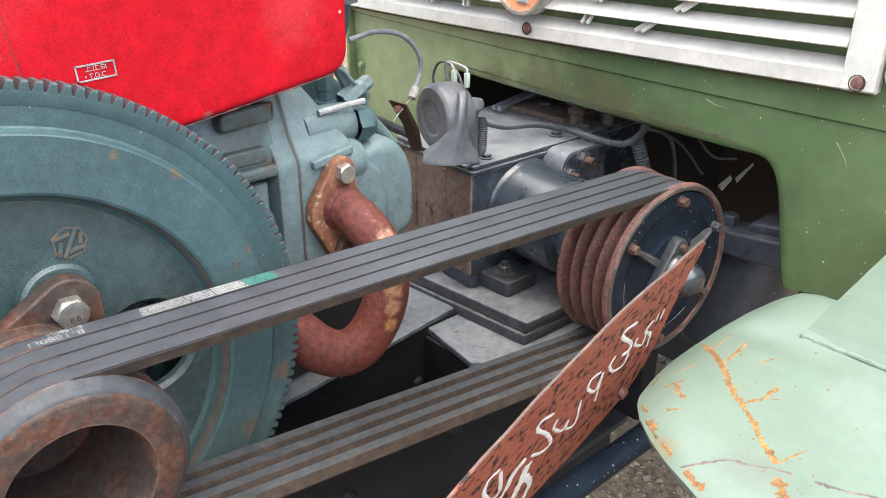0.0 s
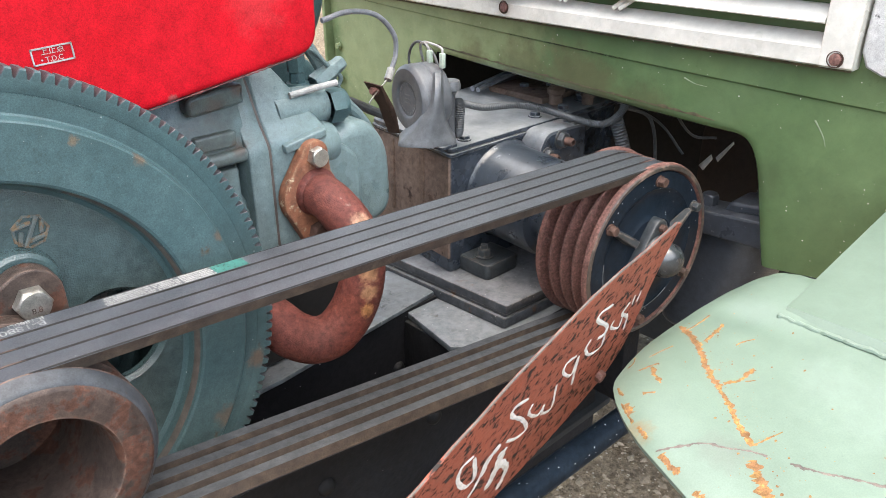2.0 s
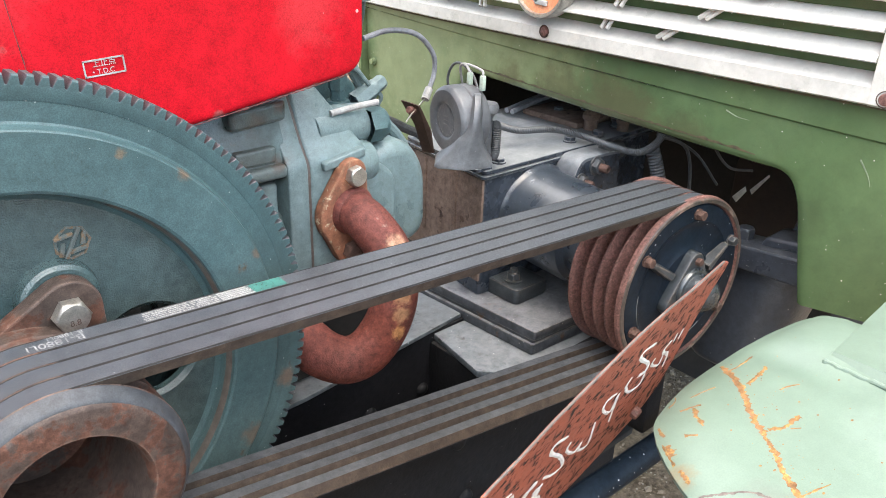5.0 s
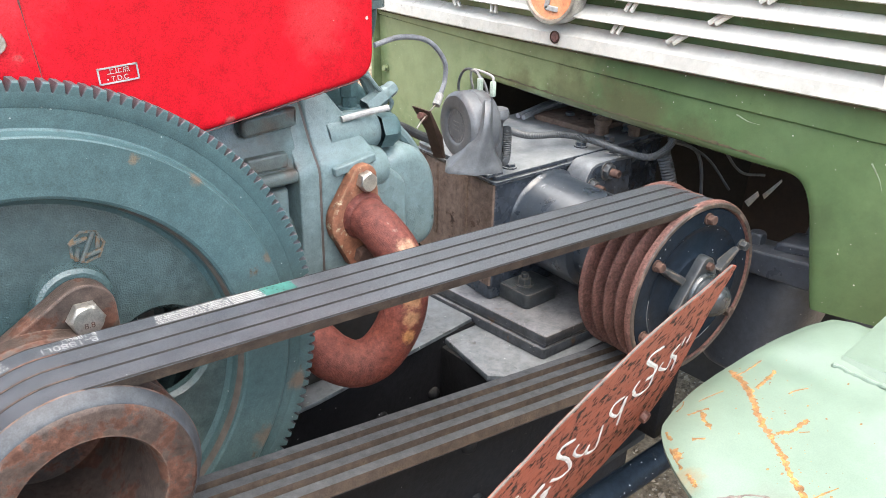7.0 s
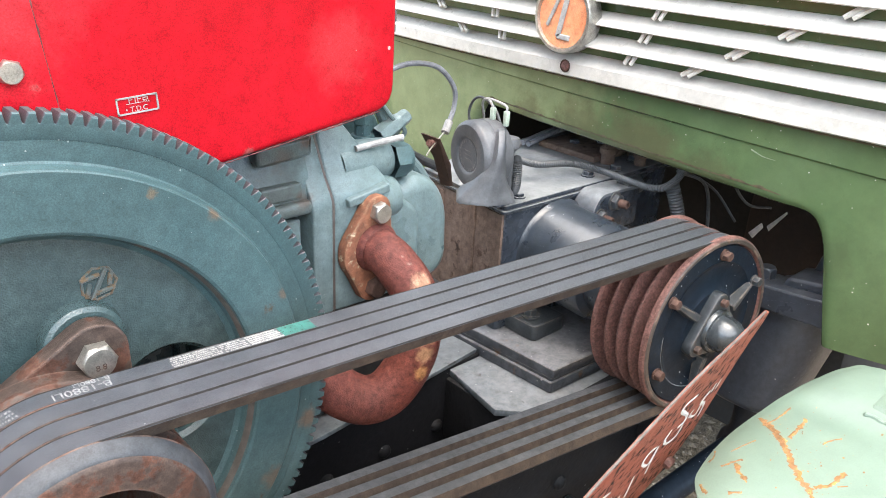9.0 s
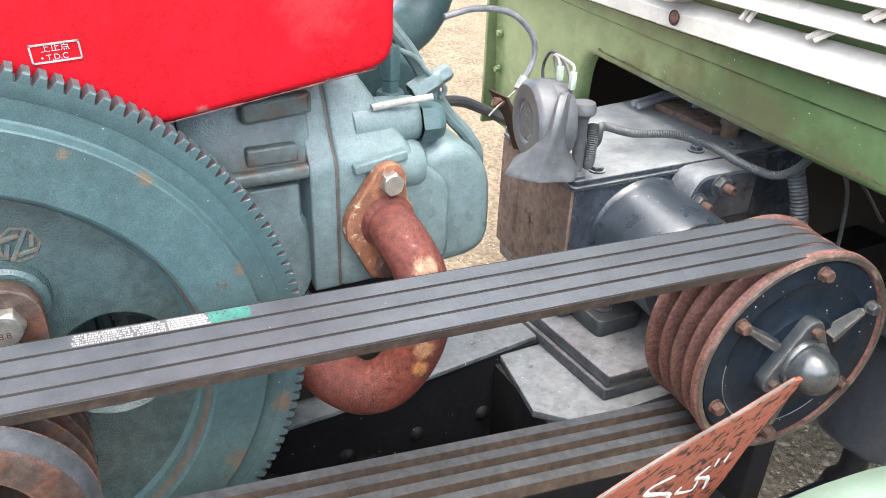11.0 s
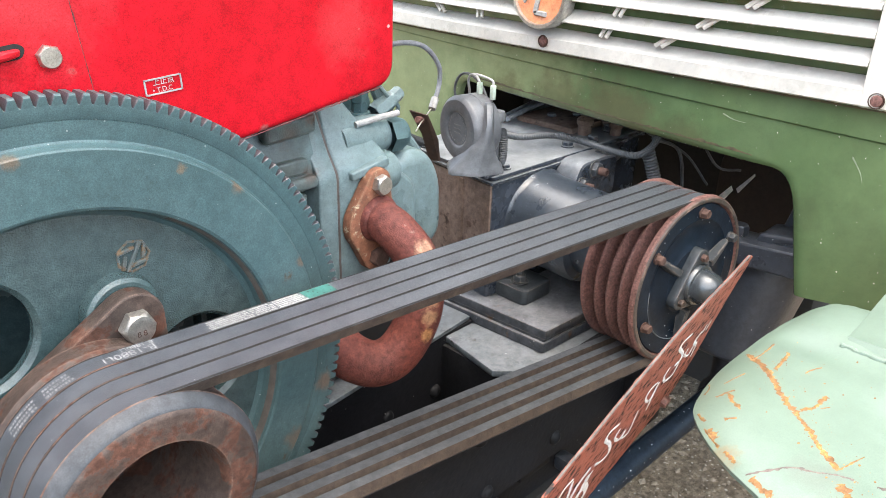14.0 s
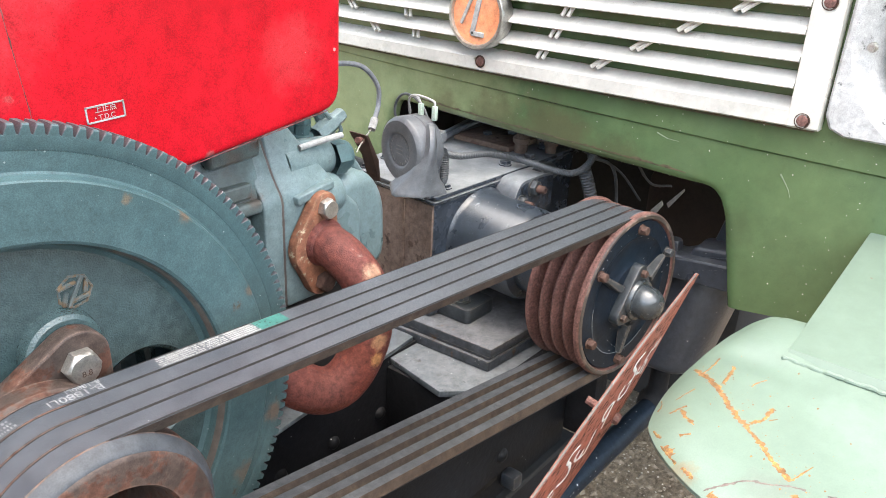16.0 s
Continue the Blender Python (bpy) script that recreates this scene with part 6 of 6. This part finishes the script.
def build_guard():
    gd = thing("mudguard", (0.55, 0.1, 0.75), "mint green sheet-metal guard with orange rust streaks", "guard")
    out = guard_outline()
    bm = bmesh.new()
    fr = [0.0, 0.15, 0.3, 0.45, 0.58, 0.68, 0.76, 0.83, 0.89, 0.93, 0.96, 0.98, 1.0]
    rings = []
    for f in fr:
        rings.append([bm.verts.new((GC[0] + (x - GC[0]) * f, GC[1] + (y - GC[1]) * f, guard_z(GC[0] + (x - GC[0]) * f, GC[1] + (y - GC[1]) * f))) for x, y in out])
    rim = [bm.verts.new((x - (x - GC[0]) * 0.004, y - (y - GC[1]) * 0.004, guard_z(x, y) - 0.004)) for x, y in out]
    rings.append(rim)
    for p_, q in zip(rings, rings[1:]):
        for i in range(len(out) - 1):
            bm.faces.new((p_[i], p_[i + 1], q[i + 1], q[i]))
    bmesh.ops.remove_doubles(bm, verts=bm.verts, dist=1e-5)
    part("sheet", bm, M_MINT, gd)
    rnd = random.Random(9)
    # stay that carries the guard
    bm = bmesh.new()
    box(bm, 0.60, 0.64, -0.06, 0.02, 0.02, 0.790, 0.004)
    part("stay", bm, M_BLACK, gd)
    bm = bmesh.new()
    box(bm, 0.62, 0.95, 0.0, 0.03, 0.74, 0.78, 0.004)
    part("stay", bm, M_BLACK, gd)
    bm = bmesh.new()
    prism(bm, [(0.618, 0.7960), (0.626, 0.8055), (1.2, 0.870), (1.2, 0.857)], 'y', -0.15, 0.204, 0.002)
    part("cover_plate", bm, M_MINT, gd, "lapped mint green cover plate")
    for ya, yb in ((0.170, 0.199), (0.085, 0.128)):
        bm = bmesh.new()
        box(bm, 0.6150, 0.6185, ya, yb, 0.7945, 0.7972)
        part("seam_gap", bm, M_DARK, gd, "dark open seam", smooth=0)
    bm = bmesh.new()
    pts = [(0.6165 - 0.0012 * rnd.random(), 0.206 - 0.0045 * i, 0.7986 + 0.0010 * rnd.random()) for i in range(46)]
    tube(bm, pts, lambda f: 0.0022 + 0.0012 * noise.noise((f * 60, 0, 0)), 8, 3)
    part("weld_bead", bm, M_MINT, gd, "lumpy painted weld bead")
    # flecks of rust off the main streak
    verts, faces = [], []
    for _ in range(150):
        u = rnd.random()
        cx, cy = (0.42 + 0.15 * u + 0.10 * (rnd.random() - 0.4) ** 3 * 4, 0.10 + 0.155 * u + 0.05 * (rnd.random() - 0.5))
        r = 0.0003 + 0.0010 * rnd.random() ** 4
        k = len(verts)
        for j in range(7):
            a = 2 * math.pi * j / 7
            x, y = cx + r * (0.6 + 0.9 * rnd.random()) * math.cos(a), cy + r * (0.5 + 0.6 * rnd.random()) * math.sin(a)
            verts.append((x, y, guard_z(x, y) + 0.0003))
        faces.append(tuple(range(k, k + 7)))
    me = bpy.data.meshes.new("rust_flecks")
    me.from_pydata(verts, [], faces)
    me.materials.append(M_STREAK)
    fl = new("rust_flecks", me)
    fl.parent = gd
    fl.matrix_parent_inverse = gd.matrix_world.inverted()
    tagged(fl, kind="stuff")
    # rust streaks: thin scabs that follow the sheet

    def streak(path, width, mat, name, label):
        pts = smooth_path([Vector((x, y, 0)) for x, y in path], 16)
        bm = bmesh.new()
        prev = None
        for i, q in enumerate(pts):
            d = (pts[min(i + 1, len(pts) - 1)] - pts[max(i - 1, 0)]).normalized()
            nrm = Vector((-d.y, d.x, 0))
            w1 = width * (0.12 + 1.7 * abs(noise.noise((q.x * 210, q.y * 210, 1.0))) + 0.55 * rnd.random())
            w2 = width * (0.12 + 1.7 * abs(noise.noise((q.x * 210, q.y * 210, 7.0))) + 0.55 * rnd.random())
            a_, b_ = q + nrm * w1, q - nrm * w2
            row = [bm.verts.new((c.x, c.y, guard_z(c.x, c.y) + h)) for c, h in ((a_, -0.0001), (q, 0.0005), (b_, -0.0001))]
            if prev:
                for k in range(2):
                    bm.faces.new((prev[k], prev[k + 1], row[k + 1], row[k]))
            prev = row
        part(name, bm, mat, gd, label)
    main = [(0.563, 0.2635), (0.552, 0.248), (0.544, 0.237), (0.530, 0.224), (0.516, 0.210), (0.505, 0.196), (0.496, 0.185), (0.480, 0.169), (0.466, 0.150)]
    streak(main, 0.0034, M_STREAK, "rust_streak", "orange rust streak")
    for path, w in (([(0.454, 0.144), (0.445, 0.136), (0.434, 0.126), (0.41, 0.105)], 0.0050), ([(0.558, 0.254), (0.572, 0.252), (0.590, 0.2515)], 0.0014), ([(0.550, 0.234), (0.566, 0.234), (0.584, 0.236)], 0.0020), ([(0.512, 0.197), (0.522, 0.190), (0.541, 0.188)], 0.0022), ([(0.468, 0.150), (0.480, 0.146), (0.492, 0.142)], 0.0010), ([(0.488, 0.254), (0.496, 0.2505), (0.504, 0.2465)], 0.0013), ([(0.497, 0.248), (0.489, 0.240), (0.483, 0.231)], 0.0020), ([(0.508, 0.2575), (0.520, 0.254), (0.531, 0.2505)], 0.0007), ([(0.560, 0.2125), (0.568, 0.211), (0.578, 0.206)], 0.0010), ([(0.452, 0.2440), (0.446, 0.236), (0.440, 0.226)], 0.0012), ([(0.524, 0.186), (0.530, 0.181)], 0.0008), ([(0.466, 0.236), (0.472, 0.229)], 0.0014)):
        streak(path, w, M_STREAK, "rust_streak", "orange rust streak")
    for i, w in ((1, 0.0016), (2, 0.0030), (3, 0.0034), (4, 0.0024), (5, 0.0030), (6, 0.0018), (8, 0.0010)):
        (xa, ya), (xb, yb) = GUARD[i], GUARD[i + 1]
        path = [(xa + (xb - xa) * f + 0.004 + 0.003 * rnd.random(), ya + (yb - ya) * f - 0.003 * rnd.random()) for f in (0.05, 0.35, 0.6)]
        streak(path, w, M_STREAK, "rust_streak", "orange rust along the rim")
    streak([(0.426, 0.1985), (0.436, 0.187), (0.447, 0.176), (0.453, 0.162), (0.460, 0.150), (0.464, 0.139)], 0.0013, M_SCRATCH, "scrape", "brown scrape")
    streak([(0.467, 0.125), (0.472, 0.108), (0.481, 0.087), (0.49, 0.06)], 0.0018, M_SCRATCH, "scrape", "brown scrape")


build_guard()


def build_blade():
    bd = thing("painted_blade", (0.45, 0.28, 0.80), "chipped red-brown painted steel blade with white brush strokes", "blade")
    T = Vector((0.5641, 0.2771, 0.8762))
    n = Vector((0.1047, -0.9522, -0.2871)).normalized()
    e1 = (Vector((0.2749, 0.2700, 0.7889)) - T)
    e1 = (e1 - n * e1.dot(n)).normalized()
    e2 = e1.cross(n)
    if e2.z > 0:
        e2 = -e2
    R = [(0.5700, 0.8738), (0.5710, 0.8640), (0.5672, 0.8450), (0.5670, 0.8250), (0.5680, 0.8000), (0.5725, 0.7676), (0.5720, 0.7330), (0.5543, 0.7065), (0.5169, 0.6900), (0.4809, 0.6760), (0.4393, 0.6660), (0.4081, 0.6590), (0.25, 0.620)]
    L = [(0.16, 0.748), (0.2749, 0.7889), (0.3018, 0.8050), (0.3281, 0.8160), (0.3521, 0.8290), (0.3810, 0.8400), (0.4106, 0.8505), (0.4413, 0.8605), (0.4797, 0.8670), (0.5147, 0.8700), (0.5599, 0.8776)]

    def on(x, z, lift=0.0):
        y = T.y - (n.x * (x - T.x) + n.z * (z - T.z)) / n.y
        return Vector((x, y, z)) + n * lift
    bm = bmesh.new()
    loop = R + L
    vs = [[bm.verts.new(on(x, z, h)) for x, z in loop] for h in (0.0, -0.0025)]
    k = len(loop)
    bm.faces.new(vs[0])
    bm.faces.new(vs[1][::-1])
    for i in range(k):
        bm.faces.new((vs[0][i], vs[1][i], vs[1][(i + 1) % k], vs[0][(i + 1) % k]))
    part("plate", bm, M_BLADE, bd, smooth=0)
    # bare worn edge
    bm = bmesh.new()
    tube(bm, [on(x, z, -0.0012) for x, z in L], 0.0010, 8, 4)
    part("bare_edge", bm, M_EDGE, bd, "worn bare metal edge")
    # unreadable white brush work: curved bars
    rnd = random.Random(3)

    def brush(path, width=0.0021):
        pts = smooth_path([Vector((x, z, 0)) for x, z in path], 7)
        bm = bmesh.new()
        prev = None
        for i, q in enumerate(pts):
            d = (pts[min(i + 1, len(pts) - 1)] - pts[max(i - 1, 0)])
            d = d.normalized() if d.length > 1e-9 else Vector((1, 0, 0))
            w = width * (0.65 + 0.5 * rnd.random()) * (0.55 if i in (0, len(pts) - 1) else 1.0)
            row = [bm.verts.new(on(q.x - d.y * w * k, q.y + d.x * w * k, h)) for k, h in ((1, 0.0002), (0, 0.0006), (-1, 0.0002))]
            if prev:
                for k in range(2):
                    bm.faces.new((prev[k], prev[k + 1], row[k + 1], row[k]))
            prev = row
        part("brush_stroke", bm, M_BRUSH, bd, "white brush-painted stroke", smooth=0)
    brush([(0.335, 0.771), (0.323, 0.769), (0.324, 0.753), (0.339, 0.733), (0.349, 0.736), (0.337, 0.768)], 0.0024)
    brush([(0.359, 0.731), (0.356, 0.717), (0.351, 0.709)], 0.0026)
    brush([(0.374, 0.753), (0.362, 0.743), (0.361, 0.726)], 0.0042)
    brush([(0.383, 0.740), (0.384, 0.715), (0.380, 0.694)], 0.0062)
    brush([(0.386, 0.722), (0.405, 0.698), (0.403, 0.673)], 0.0044)
    brush([(0.392, 0.789), (0.375, 0.793), (0.374, 0.784), (0.396, 0.764), (0.412, 0.742), (0.400, 0.740), (0.382, 0.750)], 0.0023)
    brush([(0.405, 0.775), (0.405, 0.764), (0.424, 0.748), (0.430, 0.755), (0.433, 0.744), (0.449, 0.740), (0.438, 0.774)], 0.002)
    brush([(0.455, 0.794), (0.441, 0.795), (0.442, 0.784), (0.462, 0.769), (0.461, 0.790), (0.467, 0.770), (0.474, 0.750)], 0.002)
    brush([(0.472, 0.802), (0.470, 0.792), (0.486, 0.777), (0.505, 0.776), (0.498, 0.799)], 0.002)
    brush([(0.488, 0.829), (0.470, 0.831), (0.468, 0.824), (0.496, 0.803), (0.501, 0.792), (0.487, 0.794)], 0.0022)
    brush([(0.509, 0.802), (0.509, 0.794), (0.529, 0.783), (0.527, 0.796)], 0.0018)
    brush([(0.529, 0.811), (0.522, 0.802), (0.540, 0.789), (0.547, 0.771)], 0.0022)
    brush([(0.534, 0.817), (0.537, 0.805)], 0.0016)
    brush([(0.545, 0.816), (0.547, 0.803)], 0.0016)
    bm = bmesh.new()
    hex_bolt(bm, on(0.535, 0.722, 0.0), tuple(n), 0.010, 0.006)
    q = on(0.535, 0.722)
    tube(bm, [q, q - n * 0.03], 0.004, 10, 2)
    part("stud", bm, M_RUSTY, bd, "rusty stud")
    bm = bmesh.new()
    tube(bm, [on(0.20, 0.69, -0.006), (0.20, 0.40, 0.60), (0.20, 0.545, 0.55)], 0.012, 12, 6)
    part("arm", bm, M_RAIL, bd, "black arm to the chassis rail")


build_blade()


# ---------------- horn, bracket and cables ----------------
def build_horn():
    hn = thing("horn", (0.66, 0.70, 0.87), "grey plastic snail horn with printed disc", "horn")
    hx, hy, hz = 0.643, 0.697, 0.8805
    turn_ = Matrix.Translation((hx, hy, hz)) @ Matrix.Rotation(radians(-11), 4, 'Z') @ Matrix.Translation((-hx, -hy, -hz))
    bm = bmesh.new()
    lathe(bm, [(0.0, 0.0022), (0.0205, 0.0022), (0.0222, 0.0008), (0.0240, 0.0), (0.0365, 0.0008), (0.0405, 0.0040), (0.0415, 0.007), (0.0415, 0.019), (0.0405, 0.0200), (0.0405, 0.0215), (0.0415, 0.0225), (0.0415, 0.036), (0.038, 0.042), (0.0, 0.042)], (hx, hy, hz), 64, 'x')
    bmesh.ops.transform(bm, matrix=turn_, verts=bm.verts)
    part("body", bm, M_GREYPLASTIC, hn)
    bm = bmesh.new()
    for i in range(26):
        a = 2 * math.pi * i / 26
        if i % 7 == 6:
            continue
        m = Matrix.Translation((hx + 0.0019, hy + 0.0175 * math.cos(a), hz + 0.0175 * math.sin(a))) @ pose(0, 0, 0, math.degrees(a), 0, 0) @ Matrix.Diagonal((0.0005, 0.0030, 0.0018, 1))
        bmesh.ops.create_cube(bm, size=1.0, matrix=m)
    for dz in (-0.005, 0.0, 0.005):
        bmesh.ops.create_cube(bm, size=1.0, matrix=Matrix.Translation((hx + 0.0019, hy, hz + dz)) @ Matrix.Diagonal((0.0005, 0.013, 0.0014, 1)))
    bmesh.ops.transform(bm, matrix=turn_, verts=bm.verts)
    part("disc_print", bm, M_FAINT, hn, "faint grey ring of print", smooth=0)
    # flared mouth: a square throat that widens downward
    bm = bmesh.new()
    er, ev = Vector((0.722, -0.692, 0)), Vector((0.692, 0.722, 0))
    mid = Vector((hx, hy, 0))
    rings = []
    for z, lo, hi, near, far in ((0.916, 0.0335, 0.0440, -0.014, 0.0), (0.911, 0.0325, 0.0450, -0.026, 0.0), (0.897, 0.0310, 0.0455, -0.0365, 0.0), (0.8835, 0.0270, 0.0455, -0.0375, 0.0), (0.8695, 0.0190, 0.0470, -0.0380, 0.0), (0.8560, 0.0100, 0.0490, -0.0385, 0.0), (0.8455, 0.0010, 0.0530, -0.039, 0.004), (0.8385, -0.0065, 0.0570, -0.040, 0.006), (0.8345, -0.0095, 0.0600, -0.041, 0.008), (0.8325, -0.0095, 0.0600, -0.041, 0.008)):
        fold = lo + (hi - lo) * 0.55
        pts = [(lo, far), (lo, near + 0.010), (lo + 0.004, near + 0.004), (fold - 0.004, near), (fold, near), (fold + 0.003, near + 0.002), (hi - 0.002, near + 0.014), (hi, near + 0.018), (hi, far)]
        rings.append([bm.verts.new(mid + er * u + ev * v + Vector((0, 0, z))) for u, v in pts])
    for a, b in zip(rings, rings[1:]):
        for k in range(len(a)):
            bm.faces.new((a[k], a[(k + 1) % len(a)], b[(k + 1) % len(a)], b[k]))
    bm.faces.new(rings[0])
    bm.faces.new(rings[-1][::-1])
    part("flared_mouth", bm, M_GREYPLASTIC, hn, "pale grey flared horn mouth", smooth=50)
    # mounting post with cap
    bm = bmesh.new()
    lathe(bm, [(0.0, 0.078), (0.012, 0.077), (0.014, 0.072), (0.014, 0.066), (0.009, 0.062), (0.007, 0.058), (0.007, 0.0)], (0.715, 0.695, 0.815), 16, 'z')
    part("post", bm, M_GREYPLASTIC, hn, "grey mounting post")
    for y in (0.690, 0.668):
        bm = bmesh.new()
        box(bm, 0.673, 0.679, y - 0.003, y + 0.003, 0.918, 0.936, 0.0012)
        part("terminal_boot", bm, M_BOOT, hn, "pale green terminal sleeve")
    bm = bmesh.new()
    prism(bm, rounded([(0.700, 0.694), (0.730, 0.694), (0.730, 0.712), (0.700, 0.712)], 0.004), 'z', 0.802, 0.806)
    part("foot", bm, M_BLACK, hn)


build_horn()


def build_cables():
    bm = bmesh.new()
    tube(bm, [(0.676, 0.690, 0.935), (0.677, 0.698, 0.943), (0.685, 0.716, 0.938), (0.70, 0.730, 0.92), (0.72, 0.74, 0.88)], 0.0016, 8, 6)
    single("wire", bm, M_LABELWHITE, "white insulated horn wire", "wire")
    bm = bmesh.new()
    tube(bm, [(0.676, 0.668, 0.935), (0.677, 0.672, 0.9415), (0.678, 0.700, 0.944), (0.69, 0.722, 0.934), (0.70, 0.728, 0.915)], 0.0015, 8, 6)
    single("wire", bm, M_LABELWHITE, "white insulated horn wire", "wire")
    bm = bmesh.new()
    tube(bm, [(0.690, 0.685, 0.905), (0.695, 0.705, 0.928), (0.698, 0.730, 0.937), (0.700, 0.748, 0.930), (0.700, 0.755, 0.910), (0.702, 0.745, 0.885)], 0.0018, 8, 6)
    single("wire", bm, M_HOSE, "black wire looping beside the horn", "wire")
    bm = bmesh.new()
    tube(bm, [(0.742, 0.716, 0.826), (0.752, 0.712, 0.836), (0.765, 0.725, 0.845), (0.79, 0.745, 0.838), (0.83, 0.742, 0.825), (0.88, 0.725, 0.822), (0.908, 0.690, 0.816), (0.905, 0.640, 0.815), (0.918, 0.602, 0.812), (0.940, 0.590, 0.822), (0.965, 0.590, 0.84)], 0.0044, 14, 34, 0.2)
    single("conduit", bm, M_HOSE, "dusty black corrugated conduit over the gearbox lid", "conduit")
    bm = bmesh.new()
    tube(bm, [(0.742, 0.716, 0.826), (0.733, 0.700, 0.818), (0.727, 0.690, 0.828), (0.728, 0.690, 0.850), (0.735, 0.70, 0.862)], 0.0056, 14, 22, 0.2)
    single("conduit", bm, M_HOSE, "black corrugated conduit stub behind the horn", "conduit")
    bm = bmesh.new()
    tube(bm, [(0.95, 0.60, 0.815), (0.955, 0.585, 0.77), (0.96, 0.580, 0.72), (0.96, 0.58, 0.66)], 0.009, 14, 22, 0.16)
    single("conduit", bm, M_HOSE, "corrugated conduit dropping beside the pulley", "conduit")
    # control cable with end sleeve
    bm = bmesh.new()
    tube(bm, [(0.600, 0.80, 0.966), (0.640, 0.80, 0.972), (0.685, 0.80, 0.963), (0.714, 0.80, 0.935), (0.716, 0.80, 0.908), (0.700, 0.793, 0.888)], 0.0034, 10, 8)
    cb = single("control_cable", bm, M_CABLE, "grey sheathed control cable in a loop", "cable")
    bm = bmesh.new()
    tube(bm, [(0.703, 0.794, 0.892), (0.692, 0.789, 0.880)], 0.0055, 10, 2)
    part("end_sleeve", bm, M_LABELWHITE, cb, "pale end sleeve")
    bm = bmesh.new()
    tube(bm, [(0.694, 0.790, 0.882), (0.66, 0.778, 0.868), (0.645, 0.771, 0.861)], 0.0010, 8, 3)
    part("inner_wire", bm, M_STEEL, cb, "bare steel inner wire")
    br = thing("cable_bracket", (0.67, 0.79, 0.86), "small rusty brown steel cable bracket", "bracket")
    bm = bmesh.new()
    vs = []
    for o in (0.0, 0.003):
        vs.append([bm.verts.new((x + o, y, z)) for x, y, z in ((0.658, 0.798, 0.882), (0.668, 0.775, 0.878), (0.694, 0.780, 0.838), (0.707, 0.788, 0.803), (0.700, 0.801, 0.803), (0.681, 0.797, 0.846))])
    bm.faces.new(vs[0])
    bm.faces.new(vs[1][::-1])
    for i in range(6):
        bm.faces.new((vs[0][i], vs[1][i], vs[1][(i + 1) % 6], vs[0][(i + 1) % 6]))
    part("plate", bm, M_BROWNRUST, br, smooth=0)
    bm = bmesh.new()
    hex_bolt(bm, (0.668, 0.786, 0.870), (-0.8, -0.3, 0.2), 0.009, 0.008, 0.006)
    part("nut", bm, M_RUSTY, br)


build_cables()
